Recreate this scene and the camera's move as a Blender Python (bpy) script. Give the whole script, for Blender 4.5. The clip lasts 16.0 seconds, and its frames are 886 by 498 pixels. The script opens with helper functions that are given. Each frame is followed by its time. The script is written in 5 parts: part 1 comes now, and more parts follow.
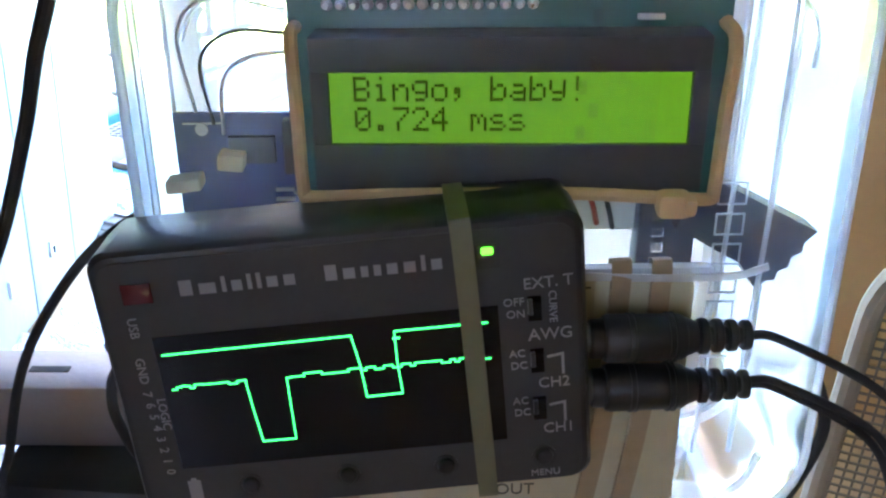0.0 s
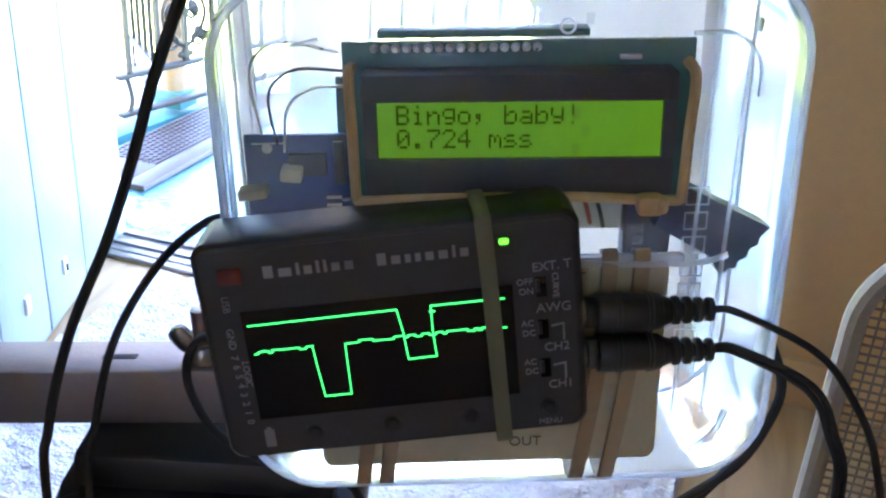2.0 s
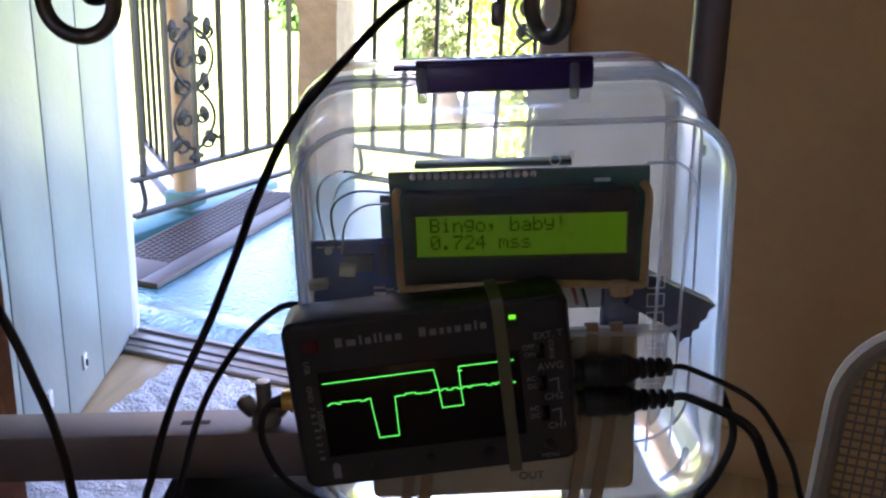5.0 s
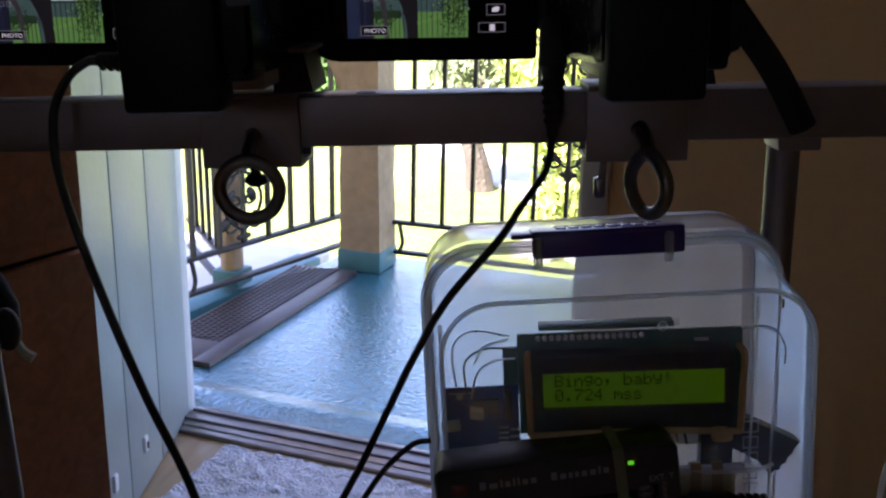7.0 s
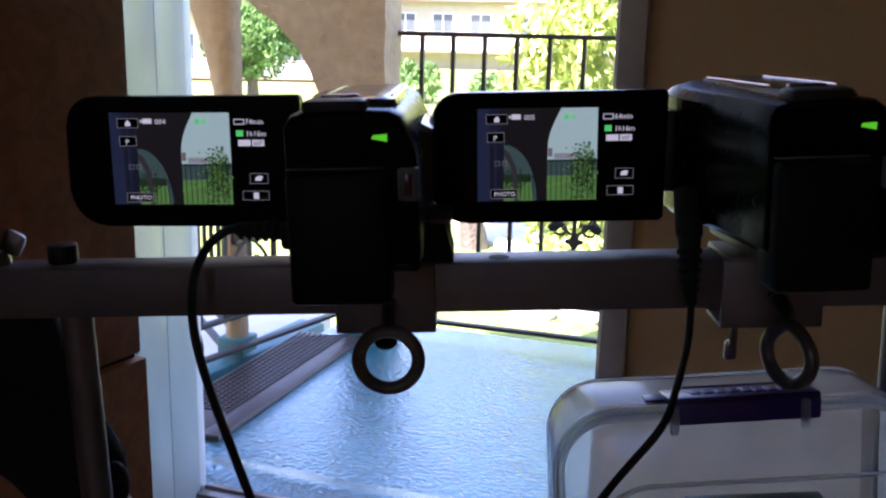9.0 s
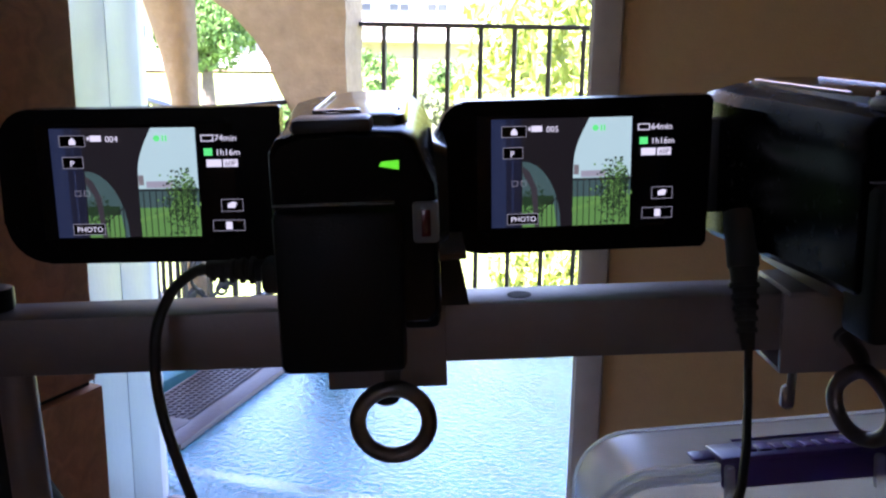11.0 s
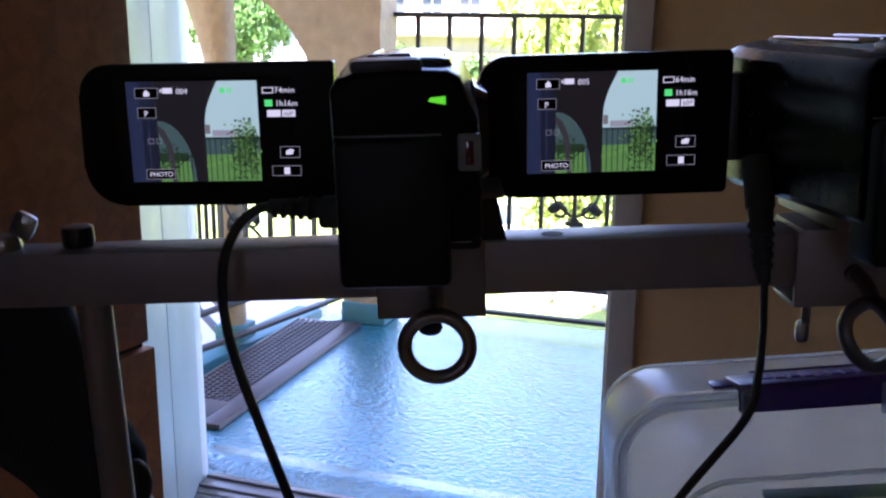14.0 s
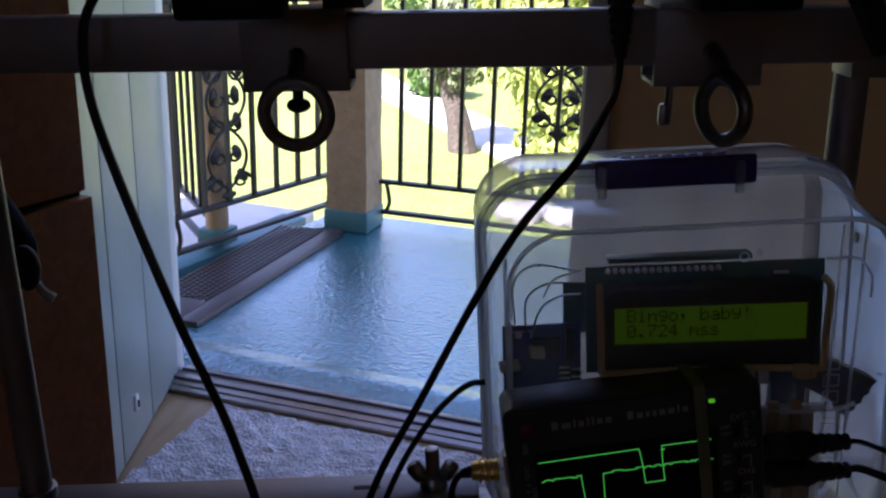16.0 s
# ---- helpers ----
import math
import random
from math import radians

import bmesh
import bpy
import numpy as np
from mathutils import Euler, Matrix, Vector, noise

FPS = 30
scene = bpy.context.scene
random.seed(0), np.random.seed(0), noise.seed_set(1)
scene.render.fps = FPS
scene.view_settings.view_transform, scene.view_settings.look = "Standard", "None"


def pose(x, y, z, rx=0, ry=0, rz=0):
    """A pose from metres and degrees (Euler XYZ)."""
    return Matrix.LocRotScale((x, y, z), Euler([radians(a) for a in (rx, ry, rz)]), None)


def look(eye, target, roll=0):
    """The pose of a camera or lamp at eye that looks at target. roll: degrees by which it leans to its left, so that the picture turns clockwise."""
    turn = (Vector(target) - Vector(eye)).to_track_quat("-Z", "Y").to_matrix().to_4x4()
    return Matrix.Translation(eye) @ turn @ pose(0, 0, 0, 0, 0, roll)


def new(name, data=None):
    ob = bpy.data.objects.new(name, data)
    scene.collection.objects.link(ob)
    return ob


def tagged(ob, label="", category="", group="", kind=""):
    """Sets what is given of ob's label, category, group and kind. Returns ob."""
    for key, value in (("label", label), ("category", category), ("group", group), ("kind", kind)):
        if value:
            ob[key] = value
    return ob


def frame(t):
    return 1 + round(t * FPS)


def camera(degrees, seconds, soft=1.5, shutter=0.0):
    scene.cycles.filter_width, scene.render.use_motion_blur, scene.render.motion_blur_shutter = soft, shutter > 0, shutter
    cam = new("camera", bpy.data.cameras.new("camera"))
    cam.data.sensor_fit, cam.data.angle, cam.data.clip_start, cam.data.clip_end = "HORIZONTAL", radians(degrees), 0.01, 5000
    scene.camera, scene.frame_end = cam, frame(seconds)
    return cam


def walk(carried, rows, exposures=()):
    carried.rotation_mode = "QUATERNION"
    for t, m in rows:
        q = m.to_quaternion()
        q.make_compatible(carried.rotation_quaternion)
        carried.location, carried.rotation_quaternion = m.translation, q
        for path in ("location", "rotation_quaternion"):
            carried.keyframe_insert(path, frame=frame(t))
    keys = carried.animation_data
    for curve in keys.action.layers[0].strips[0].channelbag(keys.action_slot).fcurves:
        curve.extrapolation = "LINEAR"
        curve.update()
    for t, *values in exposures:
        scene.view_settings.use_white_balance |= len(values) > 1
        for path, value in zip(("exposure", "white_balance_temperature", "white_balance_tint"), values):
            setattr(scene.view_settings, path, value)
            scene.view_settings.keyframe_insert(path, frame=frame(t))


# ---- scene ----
EXPOSURES = [(0.0, 5.85, 5750, 20), (1.5, 5.55, 5750, 21), (3.2, 4.75, 5900, 28), (5.3, 3.6, 6350, 36), (6.5, 2.8, 6350, 37), (7.5, 2.5, 6200, 37), (9.0, 2.6, 6000, 38),
             (11.8, 3.5, 5900, 38), (12.5, 3.5, 5900, 38), (14.0, 3.1, 5800, 38), (15.0, 2.4, 5900, 38), (16.0, 1.9, 5950, 40)]
cam = camera(50.2, 16.0, soft=2.3)
PATH = [
    (0.0, 0.0021, 0.0052, 0.8193, 1.09, -26.47, -3.82),
    (0.5, 0.0006, -0.0047, 0.8219, 1.00, -26.13, -3.72),
    (1.0, -0.0059, -0.0144, 0.8254, 0.98, -25.97, -4.07),
    (1.5, -0.0067, -0.0267, 0.8290, 0.80, -25.78, -3.69),
    (2.0, -0.0041, -0.0379, 0.8336, 0.83, -25.33, -3.47),
    (2.5, -0.0078, -0.0489, 0.8421, 0.93, -24.89, -3.27),
    (3.0, -0.0091, -0.0561, 0.8478, 0.48, -25.25, -3.35),
    (3.2, -0.0105, -0.0611, 0.8485, 0.49, -24.66, -3.37),
    (5.3, -0.0125, -0.1177, 0.8669, 0.30, -19.41, -2.42),
    (5.5, -0.0156, -0.1245, 0.8741, 0.15, -19.28, -2.35),
    (6.0, -0.0260, -0.1356, 0.8824, 0.56, -18.61, -2.47),
    (6.5, -0.0354, -0.1464, 0.8906, 1.39, -17.68, -1.37),
    (7.0, -0.0473, -0.1479, 0.9079, 1.88, -15.93, -1.21),
    (7.5, -0.0533, -0.1477, 0.9248, 1.92, -14.84, -0.76),
    (8.0, -0.0697, -0.1436, 0.9364, 1.86, -13.64, -1.03),
    (8.5, -0.0910, -0.1414, 0.9455, 1.65, -12.98, -1.17),
    (9.0, -0.1082, -0.1379, 0.9511, 1.08, -12.78, -1.32),
    (9.5, -0.1172, -0.1280, 0.9549, -0.36, -12.71, -1.67),
    (11.8, -0.1325, -0.0625, 0.9497, -1.55, -13.69, -0.93),
    (12.0, -0.1349, -0.0638, 0.9482, -1.34, -13.72, -0.88),
    (12.5, -0.1393, -0.0707, 0.9496, -0.61, -13.64, -0.86),
    (13.0, -0.1392, -0.0786, 0.9490, -0.26, -13.63, -0.95),
    (13.5, -0.1365, -0.0923, 0.9476, 0.01, -13.57, -0.71),
    (14.0, -0.1301, -0.1095, 0.9413, 0.43, -13.70, -0.71),
    (14.5, -0.1243, -0.1236, 0.9326, 0.83, -14.20, -1.16),
    (15.0, -0.1116, -0.1309, 0.9253, 0.69, -14.76, -0.95),
    (15.5, -0.0997, -0.1305, 0.9098, 0.98, -16.19, -1.39),
    (16.0, -0.0776, -0.1307, 0.8887, 0.64, -18.09, -1.71),
]
walk(cam, [(t, pose(x, y, z, 90 + pitch, roll, yaw)) for t, x, y, z, yaw, pitch, roll in PATH], EXPOSURES)
# ---- world and light ----
SUN_DIR = Vector((-0.55, -0.62, 0.95)).normalized()     # towards the sun, behind the house
world = bpy.data.worlds.new("sky")
scene.world = world
world.use_nodes = True
wn = world.node_tree.nodes
sky = wn.new("ShaderNodeTexSky")
sky.sky_type, sky.sun_disc = 'NISHITA', False
sky.sun_elevation = math.asin(SUN_DIR.z)
sky.sun_rotation = math.atan2(SUN_DIR.x, SUN_DIR.y)
world.node_tree.links.new(sky.outputs[0], wn["Background"].inputs[0])
wn["Background"].inputs[1].default_value = 0.15
sun = bpy.data.lights.new("sun", 'SUN')
sun.energy, sun.angle, sun.color = 5.0, radians(0.5), (1.0, 0.95, 0.86)
sun_ob = new("sun", sun)
sun_ob.matrix_world = look(SUN_DIR * 30, (0, 0, 0))


# ---- materials ----
def mat(name, color, rough=0.5, metal=0.0, scale=40.0, vary=0.12, bump=0.0, bump_scale=None, spec=0.5, emit=0.0, big=None, coat=0.0, island=0.0):
    """A surface with colour variation at two scales and a fine relief; scale is in cells per metre."""
    m = bpy.data.materials.new(name)
    m.use_nodes = True
    nt = m.node_tree
    N, Lk = nt.nodes, nt.links.new
    b = N["Principled BSDF"]
    b.inputs["Roughness"].default_value = rough
    b.inputs["Metallic"].default_value = metal
    b.inputs["Specular IOR Level"].default_value = spec
    b.inputs["Coat Weight"].default_value = coat
    b.inputs["Coat Roughness"].default_value = 0.16
    if emit:
        b.inputs["Emission Color"].default_value = (*color, 1)
        b.inputs["Emission Strength"].default_value = emit
        b.inputs["Base Color"].default_value = (*[c * 0.3 for c in color], 1)
        return m
    tc = N.new("ShaderNodeTexCoord")
    fine = N.new("ShaderNodeTexNoise")
    fine.inputs["Scale"].default_value, fine.inputs["Detail"].default_value = scale, 5
    coarse = N.new("ShaderNodeTexNoise")
    coarse.inputs["Scale"].default_value = big or scale / 9
    Lk(tc.outputs["Object"], fine.inputs["Vector"])
    Lk(tc.outputs["Object"], coarse.inputs["Vector"])
    add = N.new("ShaderNodeMath")
    add.operation = 'ADD'
    Lk(fine.outputs["Fac"], add.inputs[0])
    Lk(coarse.outputs["Fac"], add.inputs[1])
    last = add
    if island:
        info = N.new("ShaderNodeObjectInfo")
        mul = N.new("ShaderNodeMath")
        mul.operation, mul.inputs[1].default_value = 'MULTIPLY_ADD', island
        Lk(info.outputs["Random"], mul.inputs[0])
        Lk(add.outputs[0], mul.inputs[2])
        last = mul
    ramp = N.new("ShaderNodeMapRange")
    ramp.inputs["From Min"].default_value, ramp.inputs["From Max"].default_value = 0.6, 1.4 + island
    ramp.inputs["To Min"].default_value, ramp.inputs["To Max"].default_value = 1 - vary, 1 + vary
    Lk(last.outputs[0], ramp.inputs["Value"])
    mixc = N.new("ShaderNodeVectorMath")
    mixc.operation = 'SCALE'
    mixc.inputs[0].default_value = color
    Lk(ramp.outputs[0], mixc.inputs["Scale"])
    Lk(mixc.outputs[0], b.inputs["Base Color"])
    rr = N.new("ShaderNodeMapRange")
    rr.inputs["To Min"].default_value, rr.inputs["To Max"].default_value = max(0.02, rough - 0.08), min(1, rough + 0.08)
    Lk(fine.outputs["Fac"], rr.inputs["Value"])
    Lk(rr.outputs[0], b.inputs["Roughness"])
    if bump:
        bn = N.new("ShaderNodeTexNoise")
        bn.inputs["Scale"].default_value, bn.inputs["Detail"].default_value = bump_scale or scale * 2, 4
        Lk(tc.outputs["Object"], bn.inputs["Vector"])
        bp = N.new("ShaderNodeBump")
        bp.inputs["Distance"].default_value = bump
        Lk(bn.outputs["Fac"], bp.inputs["Height"])
        Lk(bp.outputs[0], b.inputs["Normal"])
        Lk(bp.outputs[0], b.inputs["Coat Normal"])
    return m


def wood(name, c1, c2, scale, rough=0.45, stretch=(1, 1, 0.06)):
    m = mat(name, c1, rough, scale=scale)
    nt = m.node_tree
    N, Lk = nt.nodes, nt.links.new
    tc = N.new("ShaderNodeTexCoord")
    mp = N.new("ShaderNodeMapping")
    mp.inputs["Scale"].default_value = stretch
    Lk(tc.outputs["Object"], mp.inputs["Vector"])
    g = N.new("ShaderNodeTexNoise")
    g.inputs["Scale"].default_value, g.inputs["Detail"].default_value, g.inputs["Distortion"].default_value = scale, 7, 1.2
    Lk(mp.outputs[0], g.inputs["Vector"])
    r = N.new("ShaderNodeValToRGB")
    r.color_ramp.elements[0].color, r.color_ramp.elements[1].color = (*c1, 1), (*c2, 1)
    r.color_ramp.elements[0].position, r.color_ramp.elements[1].position = 0.35, 0.65
    Lk(g.outputs["Fac"], r.inputs["Fac"])
    Lk(r.outputs[0], N["Principled BSDF"].inputs["Base Color"])
    bp = N.new("ShaderNodeBump")
    bp.inputs["Distance"].default_value = 0.0005
    Lk(g.outputs["Fac"], bp.inputs["Height"])
    Lk(bp.outputs[0], N["Principled BSDF"].inputs["Normal"])
    return m


def clear_plastic(name, tint, milk, milk_color, rough=0.06):
    m = bpy.data.materials.new(name)
    m.use_nodes = True
    nt = m.node_tree
    N, Lk = nt.nodes, nt.links.new
    N.remove(N["Principled BSDF"])
    out = N["Material Output"]
    tr = N.new("ShaderNodeBsdfTransparent")
    tr.inputs[0].default_value = (*tint, 1)
    df = N.new("ShaderNodeBsdfTranslucent")
    df.inputs[0].default_value = (*milk_color, 1)
    d2 = N.new("ShaderNodeBsdfDiffuse")
    d2.inputs[0].default_value = (*milk_color, 1)
    md = N.new("ShaderNodeMixShader")
    md.inputs[0].default_value = 0.25
    Lk(df.outputs[0], md.inputs[1])
    Lk(d2.outputs[0], md.inputs[2])
    gl = N.new("ShaderNodeBsdfGlossy")
    gl.inputs["Roughness"].default_value = rough
    fr = N.new("ShaderNodeFresnel")
    fr.inputs[0].default_value = 1.17
    tc = N.new("ShaderNodeTexCoord")
    nz = N.new("ShaderNodeTexNoise")
    nz.inputs["Scale"].default_value = 30
    Lk(tc.outputs["Object"], nz.inputs["Vector"])
    mr = N.new("ShaderNodeMapRange")
    mr.inputs["To Min"].default_value, mr.inputs["To Max"].default_value = milk * 0.7, milk * 1.3
    Lk(nz.outputs["Fac"], mr.inputs["Value"])
    m1, m2 = N.new("ShaderNodeMixShader"), N.new("ShaderNodeMixShader")
    Lk(mr.outputs[0], m1.inputs[0])
    Lk(tr.outputs[0], m1.inputs[1])
    Lk(md.outputs[0], m1.inputs[2])
    Lk(fr.outputs[0], m2.inputs[0])
    Lk(m1.outputs[0], m2.inputs[1])
    Lk(gl.outputs[0], m2.inputs[2])
    Lk(m2.outputs[0], out.inputs[0])
    return m


M_wall = mat("tan_wall_paint", (0.56, 0.365, 0.165), 0.8, scale=60, vary=0.06, bump=0.0008, bump_scale=220, big=2)
M_ceil = mat("ceiling_paint", (0.75, 0.72, 0.66), 0.9, scale=40, vary=0.05)
M_outer = mat("stucco", (0.41, 0.31, 0.205), 0.9, scale=26, vary=0.22, bump=0.006, bump_scale=45)
M_white = mat("white_paint", (0.74, 0.76, 0.76), 0.45, scale=30, vary=0.08, bump=0.0006)
M_teal_door = mat("pale_teal_paint", (0.295, 0.345, 0.335), 0.32, scale=18, vary=0.10, bump=0.0006, bump_scale=60)
M_porch = mat("teal_deck_paint", (0.032, 0.21, 0.28), 0.16, metal=0.3, scale=14, vary=0.25, bump=0.0044, bump_scale=75, spec=1.0, coat=1.0)
M_porch.node_tree.nodes["Principled BSDF"].inputs["Coat IOR"].default_value = 1.7
M_porch.node_tree.nodes["Principled BSDF"].inputs["Coat Roughness"].default_value = 0.08
M_porch_edge = mat("teal_edge_paint", (0.055, 0.20, 0.245), 0.5, scale=20, vary=0.15, bump=0.002)
M_floor = wood("laminate", (0.50, 0.34, 0.18), (0.36, 0.23, 0.11), 22, 0.35, (1, 0.08, 1))
M_cab = wood("brown_wood", (0.46, 0.185, 0.075), (0.33, 0.125, 0.050), 60, 0.45)
M_rug = mat("rug_pile", (0.72, 0.70, 0.72), 0.95, scale=120, vary=0.25, bump=0.01, bump_scale=160)
M_mat = mat("brown_rubber", (0.068, 0.054, 0.056), 0.45, scale=60, vary=0.2, bump=0.001, spec=0.6)
M_iron = mat("black_iron", (0.018, 0.017, 0.016), 0.5, scale=90, vary=0.25, bump=0.0008)
M_alu = mat("aluminium", (0.215, 0.19, 0.188), 0.48, 0.6, scale=90, vary=0.12, bump=0.0001, bump_scale=500)
M_bronze = mat("worn_bronze_anodised", (0.28, 0.25, 0.23), 0.4, 1.0, scale=60, vary=0.25)
M_steel = mat("zinc_steel", (0.26, 0.25, 0.24), 0.34, 1.0, scale=200, vary=0.2, bump=0.0002, bump_scale=700)
M_bolt = mat("dark_steel", (0.19, 0.178, 0.165), 0.46, 1.0, scale=200, vary=0.25, bump=0.0002, bump_scale=700)
M_black = mat("black_plastic", (0.012, 0.012, 0.013), 0.42, scale=500, vary=0.2, bump=0.0001, bump_scale=1500)
M_gloss = mat("glossy_black_plastic", (0.003, 0.003, 0.0035), 0.25, scale=300, vary=0.2, spec=0.08)
M_pack = mat("battery_plastic", (0.004, 0.004, 0.0045), 0.5, scale=500, vary=0.25, bump=0.0001, bump_scale=1500, spec=0.2)
M_soft = mat("matt_black_rubber", (0.014, 0.013, 0.013), 0.7, scale=400, vary=0.25, bump=0.0002, bump_scale=1200)
M_fabric = mat("black_cloth", (0.010, 0.010, 0.011), 0.95, scale=400, vary=0.3, bump=0.0006, bump_scale=1400)
M_face = mat("charcoal_panel", (0.038, 0.037, 0.038), 0.5, scale=600, vary=0.12, bump=0.00004, bump_scale=3000, spec=0.3)
M_case = mat("charcoal_case", (0.023, 0.023, 0.025), 0.4, scale=500, vary=0.15, bump=0.00006, bump_scale=2600, spec=0.35)
M_print = mat("grey_print", (0.21, 0.21, 0.22), 0.6, scale=400, vary=0.1)
M_glass = mat("dark_display_glass", (0.005, 0.005, 0.008), 0.07, scale=200, vary=0.1, spec=0.3)
M_red = mat("dark_red_window", (0.09, 0.008, 0.012), 0.2, scale=300, vary=0.1)
M_trace = mat("green_trace", (0.05, 1.0, 0.11), emit=0.10)
M_led = mat("green_led", (0.12, 1.0, 0.02), emit=0.085)
M_lcd = mat("lcd_green", (0.185, 0.52, 0.0), emit=0.0098)
M_lcdpix = mat("lcd_segment", (0.004, 0.010, 0.001), 0.9, scale=300, spec=0.0)
M_pcb = mat("green_circuit_board", (0.008, 0.09, 0.075), 0.4, scale=300, vary=0.25)
M_blue = mat("blue_circuit_board", (0.004, 0.030, 0.17), 0.4, scale=300, vary=0.25)
M_bezel = mat("black_bezel", (0.062, 0.062, 0.064), 0.55, scale=400, vary=0.15, spec=0.25)
M_solder = mat("solder", (0.65, 0.65, 0.66), 0.3, 1.0, scale=500)
M_cream = mat("cream_connector", (0.72, 0.66, 0.42), 0.5, scale=200)
M_band_tan = mat("tan_rubber", (0.50, 0.35, 0.19), 0.55, scale=300, vary=0.12, bump=0.0001, bump_scale=900)
M_band_brown = mat("brown_rubber_band", (0.30, 0.22, 0.13), 0.6, scale=300, vary=0.15)
M_band_olive = mat("olive_rubber_band", (0.12, 0.12, 0.065), 0.5, scale=300, vary=0.12)
M_label = mat("cream_label", (0.43, 0.385, 0.26), 0.7, scale=200, vary=0.1)
M_purple = mat("purple_plastic", (0.05, 0.022, 0.16), 0.35, scale=200, vary=0.1)
# paler than the clip: light on the raised letters' edges put into colour
M_purple2 = mat("purple_edge_light", (0.13, 0.075, 0.34), 0.35, scale=200)
M_brass = mat("gold_contact", (0.75, 0.50, 0.16), 0.3, 1.0, scale=300)
M_clear = clear_plastic("clear_polypropylene", (0.985, 0.99, 0.995), 0.10, (0.92, 0.94, 0.96), 0.12)
M_clear_face = clear_plastic("clear_face", (0.985, 0.99, 0.995), 0.11, (0.92, 0.94, 0.96))
M_cloudy = clear_plastic("cloudy_lid", (0.985, 0.99, 0.995), 0.52, (0.95, 0.96, 0.97), 0.15)
M_trim = mat("beige_trim_paint", (0.42, 0.36, 0.29), 0.55, scale=30, vary=0.12, bump=0.0006)
M_navy = mat("navy_plastic", (0.006, 0.012, 0.045), 0.45, scale=300, vary=0.2)
M_mark = clear_plastic("clear_marking", (0.95, 0.96, 0.97), 0.06, (0.85, 0.90, 1.0), 0.15)
M_clear_edge = clear_plastic("clear_edge", (0.95, 0.97, 0.98), 0.60, (0.85, 0.90, 1.0), 0.1)
M_tag = mat("white_cord", (0.75, 0.75, 0.72), 0.6, scale=300)
M_grass = mat("grass", (0.24, 0.32, 0.07), 0.9, scale=6, vary=0.35, bump=0.03, bump_scale=30, big=0.5)
M_path = mat("pale_concrete", (0.62, 0.60, 0.55), 0.9, scale=8, vary=0.12)
M_leaf = mat("sunlit_leaf", (0.36, 0.44, 0.09), 0.55, scale=5, vary=0.5, big=2.0)
M_leaf2 = mat("dark_leaf", (0.085, 0.18, 0.035), 0.6, scale=5, vary=0.5, big=2.0)
M_leaf3 = mat("grey_leaf", (0.20, 0.25, 0.12), 0.6, scale=5, vary=0.5, big=2.0)
M_bark = mat("bark", (0.10, 0.085, 0.065), 0.9, scale=20, vary=0.35, bump=0.02)
M_facade = mat("cream_facade", (0.46, 0.41, 0.32), 0.85, scale=3, vary=0.1)
M_roof = mat("brown_roof", (0.24, 0.17, 0.12), 0.9, scale=4, vary=0.2)
M_pane = mat("far_window_pane", (0.10, 0.12, 0.14), 0.15, scale=2, vary=0.3)
M_mesh = mat("white_wire", (0.30, 0.26, 0.205), 0.6, scale=100)
M_wire = mat("fine_wire", (0.17, 0.142, 0.105), 0.6, scale=100)


# ---- building helpers ----
def root(name, m, label, category, group="", kind=""):
    ob = new(name)
    ob.empty_display_size = 0.02
    ob.matrix_world = m
    return tagged(ob, label, category, group, kind)


def mesh_of(name, bm, material, smooth=True):
    me = bpy.data.meshes.new(name)
    bmesh.ops.recalc_face_normals(bm, faces=bm.faces)
    bm.to_mesh(me)
    bm.free()
    me.materials.append(material)
    if smooth:
        for p in me.polygons:
            p.use_smooth = True
        me.set_sharp_from_angle(angle=radians(35))
    return me


def part(name, bm, material, parent=None, label="", smooth=True):
    ob = new(name, mesh_of(name, bm, material, smooth))
    if parent:
        ob.parent = parent
    return tagged(ob, label)


def thing(name, bm, material, label, category, m=None, group="", kind="", smooth=True):
    ob = new(name, mesh_of(name, bm, material, smooth))
    if m is not None:
        ob.matrix_world = m
    return tagged(ob, label, category, group, kind)


def box(c, s, bevel=0.0, bm=None, m=None, seg=2):
    bm = bm or bmesh.new()
    t = Matrix.LocRotScale(c, None, s)
    if m is not None:
        t = m @ t
    r = bmesh.ops.create_cube(bm, size=1, matrix=t)
    if bevel:
        es = list({e for v in r["verts"] for e in v.link_edges})
        bmesh.ops.bevel(bm, geom=es, offset=bevel, segments=seg, affect='EDGES', profile=0.5)
    return bm


def cyl(a, b, r, r2=None, seg=20, bm=None, bevel=0.0):
    bm = bm or bmesh.new()
    a, b = Vector(a), Vector(b)
    d = b - a
    t = Matrix.Translation((a + b) / 2) @ d.to_track_quat('Z', 'Y').to_matrix().to_4x4()
    res = bmesh.ops.create_cone(bm, cap_ends=True, segments=seg, radius1=r, radius2=r if r2 is None else r2, depth=d.length, matrix=t)
    if bevel:
        es = [e for e in {e for v in res["verts"] for e in v.link_edges} if len(e.link_faces) == 2 and any(len(f.verts) > 4 for f in e.link_faces)]
        bmesh.ops.bevel(bm, geom=es, offset=bevel, segments=2, affect='EDGES', profile=0.5)
    return bm


def ball(c, r, bm=None, sz=(1, 1, 1), u=16, v=10):
    bm = bm or bmesh.new()
    bmesh.ops.create_uvsphere(bm, u_segments=u, v_segments=v, radius=r, matrix=Matrix.LocRotScale(c, None, sz))
    return bm


